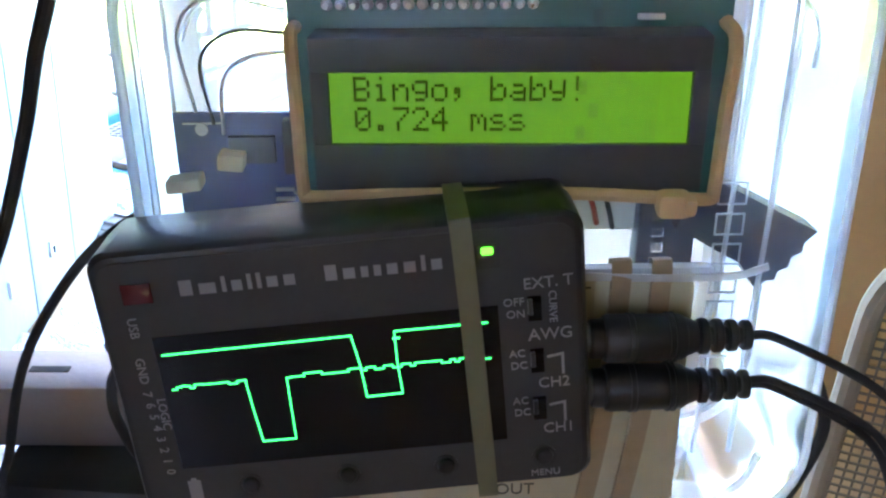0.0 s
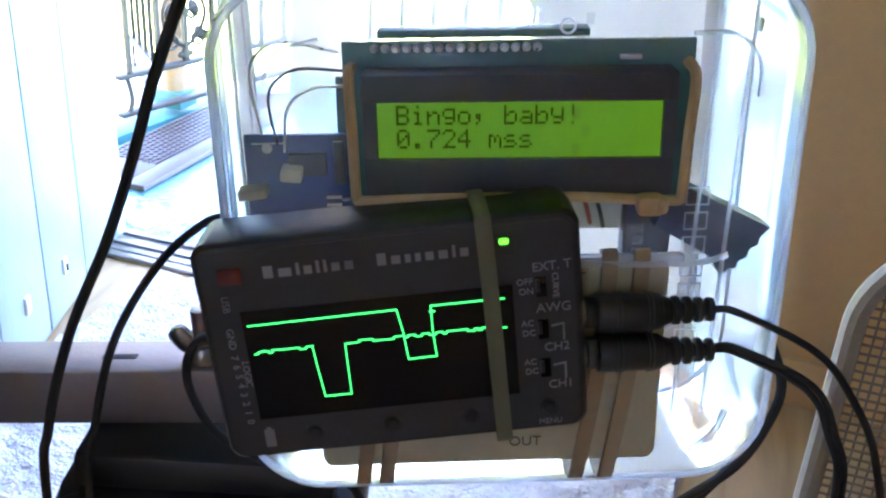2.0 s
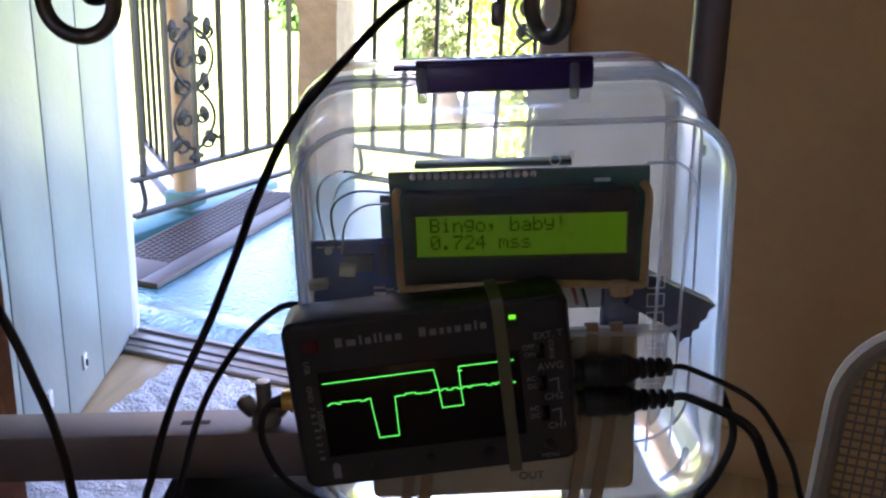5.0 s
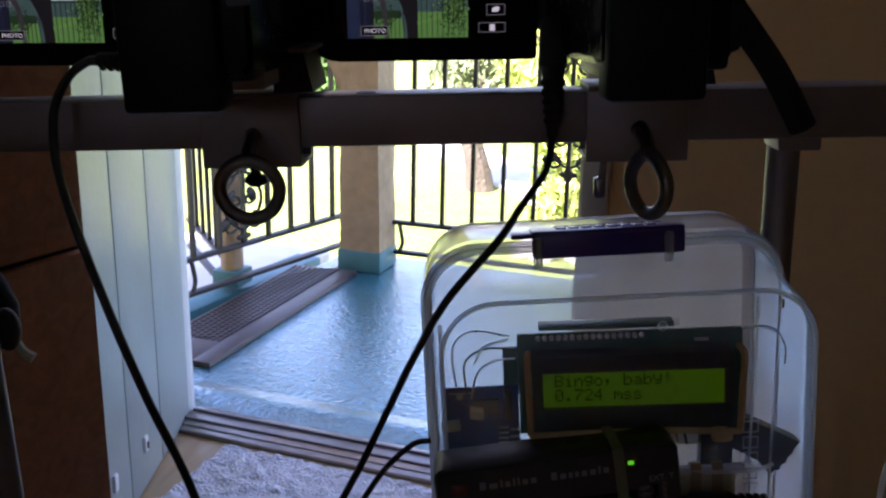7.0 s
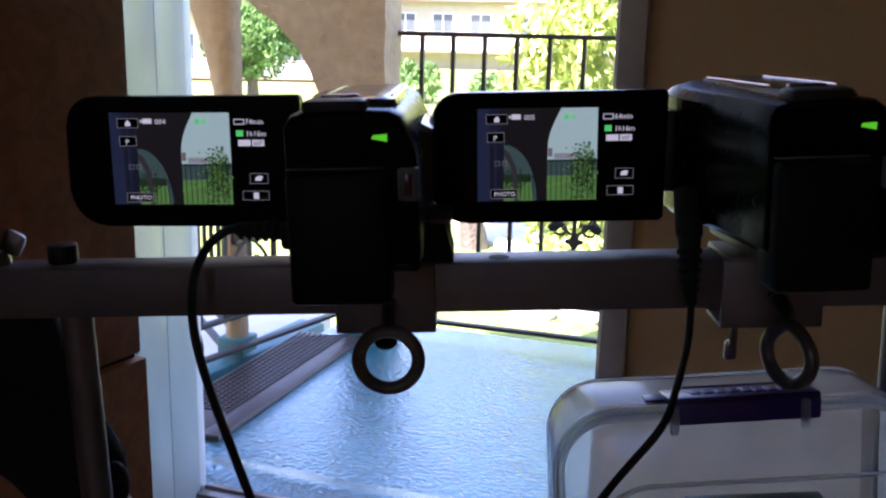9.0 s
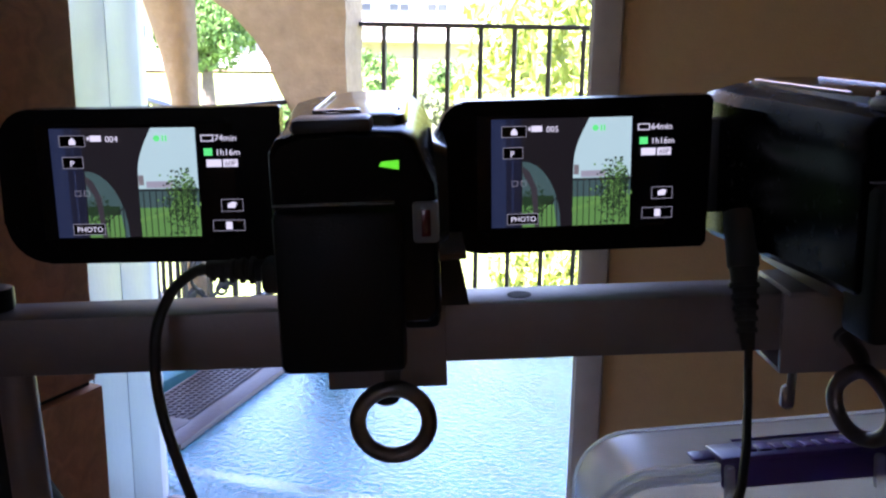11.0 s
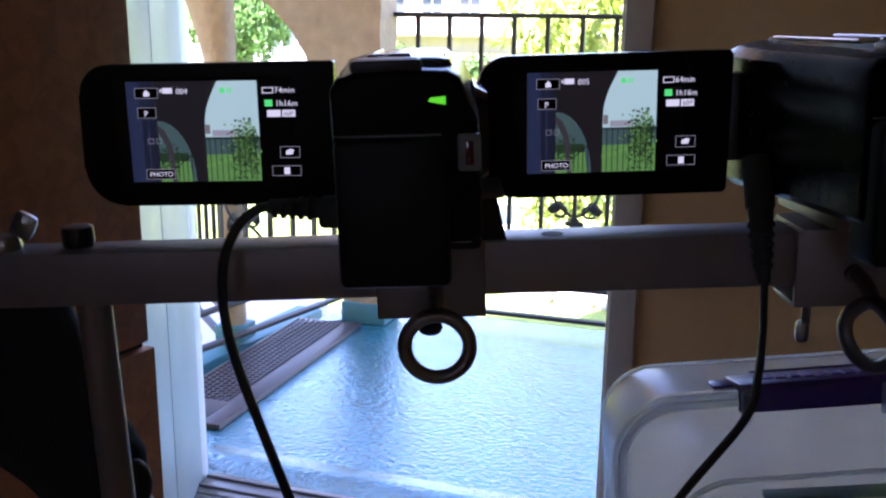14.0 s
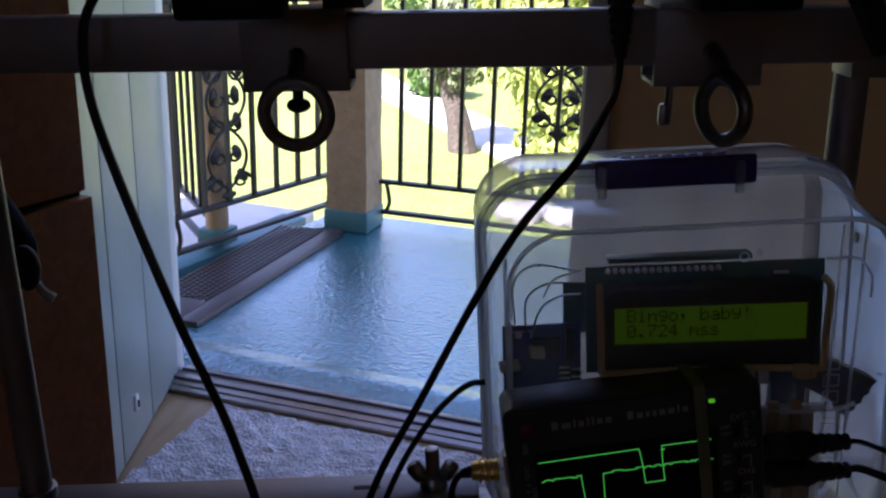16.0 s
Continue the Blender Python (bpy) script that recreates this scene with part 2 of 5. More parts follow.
def spline(pts, n=8):
    pts = [Vector(p) for p in pts]
    q = [2 * pts[0] - pts[1]] + pts + [2 * pts[-1] - pts[-2]]
    out = []
    for i in range(1, len(q) - 2):
        p0, p1, p2, p3 = q[i - 1:i + 3]
        for k in range(n):
            t = k / n
            out.append(0.5 * ((2 * p1) + (p2 - p0) * t + (2 * p0 - 5 * p1 + 4 * p2 - p3) * t * t + (3 * p1 - p0 - 3 * p2 + p3) * t ** 3))
    return out + [pts[-1]]


def sweep(path, r, seg=10, closed=False, bm=None, flat=None):
    """A tube along a path; r is a number or a function of 0..1; flat=(w, h, up) sweeps a flat strip."""
    bm = bm or bmesh.new()
    n = len(path)
    rings = []
    up = Vector(flat[2]) if flat else None
    prev = None
    for i, p in enumerate(path):
        a = path[(i - 1) % n] if closed or i else path[i]
        b = path[(i + 1) % n] if closed or i < n - 1 else path[i]
        d = (b - a).normalized()
        if flat:
            x = d.cross(up).normalized()
        elif prev is None:
            x = d.orthogonal().normalized()
        else:
            x = (prev - d * prev.dot(d)).normalized()
        prev = x
        y = d.cross(x)
        rad = r(i / (n - 1)) if callable(r) else r
        ring = []
        if flat:
            w, h = flat[0] / 2, flat[1] / 2
            for u, v in ((-w, -h), (w, -h), (w, h), (-w, h)):
                ring.append(bm.verts.new(p + x * u + y * v))
        else:
            for k in range(seg):
                ang = 2 * math.pi * k / seg
                ring.append(bm.verts.new(p + (x * math.cos(ang) + y * math.sin(ang)) * rad))
        rings.append(ring)
    for i in range(n if closed else n - 1):
        A, B = rings[i], rings[(i + 1) % n]
        for k in range(len(A)):
            bm.faces.new((A[k], A[(k + 1) % len(A)], B[(k + 1) % len(A)], B[k]))
    if not closed:
        bm.faces.new(rings[0][::-1])
        bm.faces.new(rings[-1])
    return bm


def rrect(hw, hh, r, seg=6):
    pts = []
    for cx, cy, a0 in ((hw - r, hh - r, 0), (-hw + r, hh - r, 90), (-hw + r, -hh + r, 180), (hw - r, -hh + r, 270)):
        for k in range(seg + 1):
            a = radians(a0 + 90 * k / seg)
            pts.append((cx + r * math.cos(a), cy + r * math.sin(a)))
    return pts


def loft(sections, caps=(True, True), bm=None, seg=6):
    """Rounded rectangles (cx, cy, hw, hh, r, z) joined one after the other."""
    bm = bm or bmesh.new()
    rings = [[bm.verts.new((cx + x, cy + y, z)) for x, y in rrect(hw, hh, r, seg)] for cx, cy, hw, hh, r, z in sections]
    for A, B in zip(rings, rings[1:]):
        for k in range(len(A)):
            bm.faces.new((A[k], A[(k + 1) % len(A)], B[(k + 1) % len(A)], B[k]))
    if caps[0]:
        bm.faces.new(rings[0][::-1])
    if caps[1]:
        bm.faces.new(rings[-1])
    return bm


def prism(poly, z0, z1, bm=None):
    bm = bm or bmesh.new()
    a = [bm.verts.new((x, y, z0)) for x, y in poly]
    b = [bm.verts.new((x, y, z1)) for x, y in poly]
    n = len(poly)
    bm.faces.new(a[::-1])
    bm.faces.new(b)
    for k in range(n):
        bm.faces.new((a[k], a[(k + 1) % n], b[(k + 1) % n], b[k]))
    return bm


def strip(pts, w, z, h, bm=None):
    """A thin raised line through points in the local xy plane."""
    bm = bm or bmesh.new()
    for (x0, y0), (x1, y1) in zip(pts, pts[1:]):
        d = Vector((x1 - x0, y1 - y0))
        ln = d.length + w * 0.9
        m = Matrix.Translation(((x0 + x1) / 2, (y0 + y1) / 2, z)) @ Matrix.Rotation(math.atan2(d.y, d.x), 4, 'Z')
        box((0, 0, 0), (ln, w, h), bm=bm, m=m)
    return bm


def lettering(name, text, size, at, material, parent, turn=0.0, height=0.0001, align='LEFT'):
    cu = bpy.data.curves.new(name, 'FONT')
    cu.body, cu.size, cu.extrude, cu.align_x = text, size, height, align
    cu.resolution_u = 3
    tmp = bpy.data.objects.new("tmp", cu)
    scene.collection.objects.link(tmp)
    me = bpy.data.meshes.new_from_object(tmp.evaluated_get(bpy.context.evaluated_depsgraph_get()))
    bpy.data.objects.remove(tmp)
    me.materials.clear()
    me.materials.append(material)
    me.transform(Matrix.Translation(at) @ Matrix.Rotation(radians(turn), 4, 'Z'))
    ob = new(name, me)
    ob.parent = parent
    return ob


def frame_of(o, x, n):
    """A pose with local x along x, local z along n (towards the viewer)."""
    n = Vector(n).normalized()
    x = Vector(x)
    x = (x - n * x.dot(n)).normalized()
    y = n.cross(x)
    return Matrix.Translation(o) @ Matrix((x, y, n)).transposed().to_4x4()


# ---- the plan ----
ANG = radians(-18)                    # the wall with the doorway
UX, UY = math.cos(ANG), math.sin(ANG)
WALL = Matrix.Rotation(ANG, 4, 'Z')   # local x along the wall, local y outwards
S0, S1 = -1.20, -0.295               # the doorway's sides
N_IN, N_OUT = 1.36, 1.50


def wall_piece(name, x0, x1, y0, y1, z0, z1, material=None):
    return thing(name, box(((x0 + x1) / 2, (y0 + y1) / 2, (z0 + z1) / 2), (x1 - x0, y1 - y0, z1 - z0)), material or M_wall,
                 "tan painted plaster wall of the room", "wall", WALL, kind="structure", smooth=False)


bm = bmesh.new()
box((0, -0.86, -0.06), (5.6, 4.45, 0.12), bm=bm)
floor = thing("floor", bm, M_floor, "light brown wooden floor of the room", "floor", WALL, kind="structure", smooth=False)
wall_piece("wall_north_1", S1, 2.8, N_IN, N_OUT, 0, 2.5)
wall_piece("wall_north_2", -2.8, S0, N_IN, N_OUT, 0, 2.5)
wall_piece("wall_north_3", S0, S1, N_IN, N_OUT, 2.06, 2.5)
wall_piece("wall_east", 2.8, 2.92, -3.2, N_OUT, 0, 2.5)
wall_piece("wall_west", -2.92, -2.8, -3.2, N_OUT, 0, 2.5)
# an unseen slot is left between the south pieces, added for fill light
wall_piece("wall_south_1", -2.8, 0.05, -3.2, -3.08, 0, 2.5)
wall_piece("wall_south_2", 0.25, 2.8, -3.2, -3.08, 0, 2.5)
wall_piece("wall_south_3", 0.05, 0.25, -3.2, -3.08, 0, 1.05)
wall_piece("wall_south_4", 0.05, 0.25, -3.2, -3.08, 1.8, 2.5)
thing("ceiling", box((0, -0.85, 2.56), (5.84, 4.7, 0.12)), M_ceil, "pale ceiling of the room", "ceiling", WALL, kind="structure", smooth=False)

# doorway: casing, jambs, threshold
trim = root("door_frame", WALL, "white painted wooden door frame with worn edges", "door frame", kind="structure")
part("casing", box((S1 + 0.022, N_IN - 0.008, 1.03), (0.044, 0.016, 2.06), 0.003), M_trim, trim, "beige painted casing")
part("jamb", box((S1 + 0.006, (N_IN + N_OUT) / 2, 1.03), (0.024, N_OUT - N_IN + 0.004, 2.06), 0.003), M_trim, trim, "beige painted jamb")
part("jamb", box((-1.132, 1.408, 1.03), (0.034, 0.026, 2.06), 0.003), M_white, trim)
part("head", box(((S0 + S1) / 2, (N_IN + N_OUT) / 2, 2.048), (S1 - S0, N_OUT - N_IN + 0.006, 0.03), 0.003), M_white, trim)
sill = root("threshold", WALL, "worn aluminium door threshold with raised ribs", "threshold", kind="structure")
part("plate", box(((-1.115 + S1) / 2, 1.385, 0.006), (S1 + 1.115 - 0.01, 0.085, 0.016), 0.004), M_bronze, sill)
for k in range(2):
    part("rib", box(((-1.115 + S1) / 2, 1.366 + 0.040 * k, 0.015), (S1 + 1.115 - 0.012, 0.007, 0.008), 0.002), M_alu, sill)
part("nosing", box(((-1.115 + S1) / 2, 1.335, 0.005), (S1 + 1.105, 0.022, 0.012), 0.004), M_bronze, sill)

# the open door: planks of pale teal
DOOR = frame_of((-0.628, 1.675, 0.0), (-0.03, 0.9995, 0), (0.9995, 0.03, 0))
door = root("door_1", DOOR, "open pale teal plank door with narrow grooves", "door", kind="structure")
for x0, x1 in ((-0.192, 0.0), (-0.370, -0.195), (-0.545, -0.373), (-0.715, -0.548), (-0.84, -0.718)):
    part("plank", box(((x0 + x1) / 2, 1.02, -0.018), (x1 - x0, 2.03, 0.036), 0.004), M_teal_door, door)
part("backing", box((-0.42, 1.02, -0.026), (0.82, 2.02, 0.018)), M_teal_door, door)
for x, z in ((-0.295, 0.09), (-0.455, 0.102)):
    part("screw_plate", box((x, z, 0.002), (0.016, 0.03, 0.006), 0.002), M_white, door, "small white plate")
part("keyhole", box((-0.295, 0.088, 0.006), (0.004, 0.013, 0.004), 0.001), M_black, door)

# porch
thing("porch_floor", prism([(S0 + 0.01, 1.425), (S1 - 0.01, 1.425), (S1 - 0.01, N_OUT), (1.6, N_OUT), (1.6, 2.68), (-1.348, 2.68), (-1.435, 1.90), (-1.50, N_OUT), (S0 + 0.01, N_OUT)], -0.12, 0.0), M_porch,
      "glossy teal painted porch floor", "porch floor", WALL, kind="structure", smooth=False)
# low rounded upstand where the porch meets the threshold
hump = bmesh.new()
rows_ = []
for k in range(25):
    u = k / 24
    hz = 0.002 + 0.017 * math.sin(math.pi * min(1, u / 0.8)) ** 1.3 if u < 0.8 else 0.002
    rows_.append([hump.verts.new((S0 + 0.015 + (S1 - S0 - 0.03) * q / 12, 1.427 + 0.17 * u, hz + 0.0012 * math.sin(2.1 * q + 9 * u))) for q in range(13)])
for ra, rb in zip(rows_, rows_[1:]):
    for q in range(12):
        hump.faces.new((ra[q], ra[q + 1], rb[q + 1], rb[q]))
thing("porch_upstand", hump, M_porch, "teal painted rounded upstand along the threshold", "porch edge", WALL, kind="structure")
# added out of view: what is left of a roof meant to shade the porch
thing("unseen_eave", box((0.0, 1.6, 2.55), (5.8, 0.3, 0.1)), M_ceil, "narrow unseen eave added over the doorway", "eave", WALL, kind="structure", smooth=False)
thing("porch_base", box((0.1, 2.08, -0.40), (2.95, 1.16, 0.54)), M_outer, "stuccoed base wall under the porch", "porch base", WALL, kind="structure", smooth=False)

thing("ground", box((0, 60, -0.75), (240, 240, 0.2)), M_grass, "sunlit lawn that reaches the far houses", "lawn", kind="structure", smooth=False)
thing("path", box((0, 0, 0), (0.55, 14, 0.03)), M_path, "pale concrete garden path across the lawn", "path", pose(-0.9, 10.5, -0.64, 0, 0, 22), kind="structure", smooth=False)

# ---- porch posts, arch and railings ----
COL = Matrix.Translation((-0.372, 2.80, 0)) @ Matrix.Rotation(radians(-17.5), 4, 'Z')
ARCH = ((0.55, 0.0), (0.62, 0.026), (0.69, 0.058), (0.76, 0.094), (0.83, 0.126), (0.90, 0.170), (0.97, 0.240), (1.04, 0.350), (1.10, 0.470), (1.16, 0.62))
def flare(z):
    """How far the arch springs to the side of the column at a height."""
    return float(np.interp(z, [a for a, _ in ARCH], [b for _, b in ARCH]))
pb = bmesh.new()
zs = [0.0, 0.055, 0.075, 0.3, 0.55, 0.62, 0.69, 0.76, 0.83, 0.90, 0.97, 1.04, 1.10, 1.16, 1.3, 1.5, 1.75, 2.1, 2.4]
rings = []
for z in zs:
    h = 0.068 - 0.006 * min(z, 1)
    L = -h - flare(z)
    R = h
    rings.append([pb.verts.new(v) for v in ((L, -0.065, z), (R, -0.065, z), (R, 0.065, z), (L, 0.065, z))])
for A, B in zip(rings, rings[1:]):
    for k in range(4):
        pb.faces.new((A[k], A[(k + 1) % 4], B[(k + 1) % 4], B[k]))
pb.faces.new(rings[0][::-1]); pb.faces.new(rings[-1])
bmesh.ops.bevel(pb, geom=[e for e in pb.edges if abs((e.verts[0].co - e.verts[1].co).normalized().z) > 0.3], offset=0.012, segments=2, affect='EDGES')
bmesh.ops.subdivide_edges(pb, edges=pb.edges[:], cuts=1, use_grid_fill=True)
for v in pb.verts:
    v.co += noise.noise_vector(v.co * 14) * 0.005
column = root("porch_column", COL, "tan stucco column that flares into an arch", "column", kind="structure")
part("shaft", pb, M_outer, column)
part("base", box((0, 0, 0.035), (0.15, 0.145, 0.07), 0.008), M_porch_edge, column, "teal painted foot")

POST = Matrix.Translation((-0.765, 2.60, 0)) @ Matrix.Rotation(radians(-17.5), 4, 'Z')
pb = bmesh.new()
rings = []
for z in [0.0, 0.06, 0.2, 0.4, 0.6, 0.75, 0.88, 1.0, 1.1, 1.25, 1.5, 1.9, 2.4]:
    L = -0.034 - (0.0 if z < 0.65 else 0.42 * (z - 0.65) ** 1.5)
    rings.append([pb.verts.new((cx * (0.034 if cx > 0 else -L), cy * 0.034, z)) for cx, cy in [(math.cos(a), math.sin(a)) for a in [radians(30 * k + 15) for k in range(12)]]])
for A, B in zip(rings, rings[1:]):
    for k in range(12):
        pb.faces.new((A[k], A[(k + 1) % 12], B[(k + 1) % 12], B[k]))
pb.faces.new(rings[0][::-1]); pb.faces.new(rings[-1])
for v in pb.verts:
    v.co += noise.noise_vector(v.co * 20) * 0.004
post = root("porch_post", POST, "rounded tan stucco post that flares to one side", "post", kind="structure")
part("shaft", pb, M_outer, post)
part("base", box((0, 0, 0.02), (0.09, 0.09, 0.05), 0.006), M_porch_edge, post, "teal painted foot")


def scroll_ornament(parent, x, z0, z1, wide=1.0):
    """Two mirrored S-scrolls with curls and cast leaves."""
    h = z1 - z0
    for sx in (-1, 1):
        pts = [(x + sx * wide * (0.006 + 0.046 * abs(math.sin(math.pi * 2 * k / 30)) ** 0.8), 0, z0 + h * k / 30) for k in range(31)]
        part("scroll", sweep([Vector(p) for p in pts], 0.005, 6), M_iron, parent)
        for t, r, dx in ((0.04, 0.024, 0.036), (0.25, 0.017, 0.022), (0.52, 0.020, 0.026), (0.74, 0.017, 0.022), (0.96, 0.024, 0.036)):
            c = Vector((x + sx * dx * wide, 0, z0 + h * t))
            n_ = 16
            curl = [c + Vector((sx * wide * r * (1 - 0.45 * k / n_) * math.cos(a), 0, r * (1 - 0.45 * k / n_) * math.sin(a))) for k in range(n_ + 1) for a in [5.4 * k / n_ + t * 3]]
            part("curl", sweep(curl, 0.0045, 6), M_iron, parent)
            leaf = ball((0, 0, 0), 0.019, sz=(wide, 0.35, 0.62 * wide), u=8, v=6)
            bmesh.ops.transform(leaf, matrix=Matrix.Translation(c + Vector((sx * 0.010, 0.006, 0.012))) @ Matrix.Rotation((0.7 + t) * sx, 4, 'Y'), verts=leaf.verts)
            part("leaf", leaf, M_iron, parent)
    for z in (z0 - 0.022, z1 + 0.022):
        fin = ball((x, 0, z), 0.016, sz=(1, 0.5, 1.5), u=8, v=6)
        ball((x - 0.016, 0, z), 0.011, fin, (1.2, 0.5, 0.8), 8, 6)
        ball((x + 0.016, 0, z), 0.011, fin, (1.2, 0.5, 0.8), 8, 6)
        part("finial", fin, M_iron, parent)


def railing(p0, p1, label, ornaments, first=0.05, step=0.099, top=0.952, base=0.0, span=(0.27, 0.60), wide=1.0):
    a, b = Vector((*p0, 0)), Vector((*p1, 0))
    d = b - a
    ln = d.length
    r = root("railing", Matrix.Translation(a + Vector((0, 0, base))) @ Matrix.Rotation(math.atan2(d.y, d.x), 4, 'Z'), label, "railing", "porch railings")
    bar_z, bar_h = (top + 0.144) / 2, top - 0.152
    part("top_rail", box((ln / 2, 0, top), (ln, 0.034, 0.014), 0.003), M_iron, r)
    part("middle_rail", box((ln / 2, 0, 0.145), (ln, 0.026, 0.012), 0.002), M_iron, r)
    part("bottom_rail", box((ln / 2, 0, 0.045), (ln, 0.026, 0.012), 0.002), M_iron, r)
    x = first
    while x < ln:
        if not any(abs(x - o) < 0.03 for o in ornaments):
            part("baluster", box((x, 0, bar_z), (0.0125, 0.0125, bar_h)), M_iron, r)
        x += step
    for x in [0.03, ln - 0.03]:
        part("foot", sweep(spline([(x, 0, 0.145), (x + 0.008, 0, 0.11), (x + 0.012, 0, 0.075), (x, 0, 0.045)], 4), 0.007, 6), M_iron, r)
    for o in ornaments:
        part("baluster", box((o, 0, bar_z), (0.0125, 0.0125, bar_h)), M_iron, r)
        scroll_ornament(r, o, *span, wide)
    return r


railing((-0.30, 2.835), (1.0, 2.43), "black wrought iron railing with straight bars and a scrolled ornament", [0.575], 0.078, span=(0.37, 0.68), wide=1.35)
railing((-0.83, 2.32), (-0.455, 2.92), "black wrought iron railing beside the stucco post", [0.235], 0.04, top=0.72, span=(0.19, 0.53), wide=1.45)
railing((-0.80, 2.68), (-1.07, 3.18), "straight black iron railing beyond the stucco post", [], 0.05, 0.095, top=0.80, base=-0.10)
thing("porch_kerb", box((0, 0, 0), (0.10, 0.78, 0.05), 0.008), M_porch_edge, "low teal painted kerb along the porch side", "kerb",
      Matrix.Translation((-0.765, 2.63, -0.045)) @ Matrix.Rotation(radians(-26), 4, 'Z'), kind="structure")
thing("porch_stair", box((0, 0, 0), (1.6, 1.6, 0.5), 0.01), M_path, "sunlit pale concrete landing beside the porch", "landing",
      Matrix.Translation((-1.62, 3.0, -0.40)) @ Matrix.Rotation(radians(-20), 4, 'Z'), kind="structure", smooth=False)

# door mat
MATF = Matrix.Translation((-0.622, 2.352, 0.0)) @ Matrix.Rotation(radians(-18.5), 4, 'Z')
dm = root("door_mat", MATF, "brown rubber door mat with a diagonal lattice", "door mat")
part("base", box((-0.0075, 0, 0.004), (0.22, 0.82, 0.008), 0.003), M_mat, dm)
part("border", box((0.076, 0, 0.009), (0.052, 0.82, 0.010), 0.003), M_mat, dm)
part("border", box((-0.03, -0.345, 0.009), (0.16, 0.13, 0.010), 0.003), M_mat, dm)
for k in range(34):
    y = -0.27 + 0.0195 * k
    part("slat", box((0, 0, 0), (0.165, 0.0055, 0.005), m=Matrix.Translation((-0.035, y, 0.0095)) @ Matrix.Rotation(radians(30), 4, 'Z')), M_mat, dm)
for k in range(9):
    part("slat", box((-0.105 + 0.0175 * k, 0.06, 0.0098), (0.0035, 0.66, 0.0045)), M_mat, dm)

# rug indoors
rb = bmesh.new()
bmesh.ops.create_grid(rb, x_segments=130, y_segments=90, size=0.5)
for v in rb.verts:
    v.co.x *= 1.0
    v.co.y *= 0.62
    e = min(0.5 - abs(v.co.x), 0.31 - abs(v.co.y))
    v.co.z = (0.013 + 0.007 * noise.noise(v.co * 45) + 0.004 * noise.noise(v.co * 110)) if e > 0.004 else 0.001
    v.co.x += 0.004 * noise.noise(v.co * 30 + Vector((5, 0, 0)))
thing("rug", rb, M_rug, "white shaggy rug on the wooden floor", "rug", Matrix.Translation((-0.14, 1.09, 0.0)) @ Matrix.Rotation(radians(-18), 4, 'Z'))

# brown cabinet
CAB = Matrix.Translation((-0.362, 0.60, 0)) @ frame_of((0, 0, 0), (0.45, 0.89, 0), (0.89, -0.45, 0))
cab = root("cabinet", CAB, "tall brown wooden cabinet with a plain side", "cabinet")
part("lower_body", box((-0.30, 0.3425, -0.22), (0.604, 0.685, 0.44), 0.002), M_cab, cab)
part("upper_body", box((-0.302, 1.345, -0.222), (0.60, 1.31, 0.44), 0.002), M_cab, cab)
part("joint", box((-0.301, 0.6865, -0.224), (0.596, 0.005, 0.43)), M_soft, cab)

# white wire panel by the wall
FAN = frame_of((0.598, 0.744, 0.0), (UX, UY, 0), (-0.309, -0.951, 0))
fan = root("wire_fireguard", FAN, "white rounded frame with fine wire mesh standing by the wall", "mesh screen")
fr = [Vector((x, y + 0.247, 0)) for x, y in rrect(0.18, 0.235, 0.10, 10)]
part("frame", sweep(fr, 0.012, 10, closed=True), M_mesh, fan)
def inset(a, half, other, r):
    """How far a wire at offset a reaches inside the rounded frame."""
    d = abs(a) - (half - r)
    return other - r + math.sqrt(r * r - d * d) if d > 0 else other


for k in range(-16, 17):
    x = k * 0.0105
    part("wire", box((x, 0.247, -0.002), (0.0022, 2 * inset(x, 0.18, 0.235, 0.10), 0.0022)), M_wire, fan)
for k in range(-22, 23):
    y = k * 0.0105
    part("wire", box((0, 0.247 + y, 0.002), (2 * inset(y, 0.235, 0.18, 0.10), 0.0022, 0.0022)), M_wire, fan)
part("foot", box((0, 0.006, 0), (0.22, 0.012, 0.12), 0.003), M_mesh, fan)
thing("baseboard", box((1.2, N_IN - 0.008, 0.04), (2.9, 0.016, 0.08), 0.003), M_wall, "tan painted baseboard along the wall", "baseboard", WALL, kind="structure")

# ---- the rig: bars, posts, tripod ----
def rigm(x, y, z, deg=-2.56):
    return pose(x, y, z, 0, deg, 0)


BAR = rigm(-0.09, 0.2405, 0.8524)
upper = root("camera_bar", BAR, "square aluminium tube that carries two camcorders", "bar")
def square_tube(x0, x1, w, bm=None):
    bm = bm or bmesh.new()
    box(((x0 + x1) / 2, 0, 0), (x1 - x0, w, w), 0.0012, bm)
    return bm
part("tube", square_tube(-0.29, 0.2105, 0.0206), M_alu, upper)
part("hole", cyl((0, -0.001, 0.0101), (0, -0.001, 0.01045), 0.0042, seg=20), M_soft, upper, "dark drilled hole")
part("plug", box((0.2105, 0, 0), (0.0016, 0.017, 0.017), 0.0005), M_soft, upper)
part("end_bolt", cyl((0.2105, -0.003, 0.003), (0.2185, -0.003, 0.0035), 0.0022, seg=14, bevel=0.0005), M_steel, upper, "steel bolt end")
part("bolt_head", cyl((-0.181, 0.002, 0.0103), (-0.181, 0.002, 0.0185), 0.0061, seg=18, bevel=0.0012), M_black, upper, "black socket bolt head")
wing = part("wing_nut", cyl((-0.208, 0.0, 0.0103), (-0.208, 0.0, 0.016), 0.006, 0.005, seg=16, bevel=0.001), M_steel, upper, "zinc wing nut")
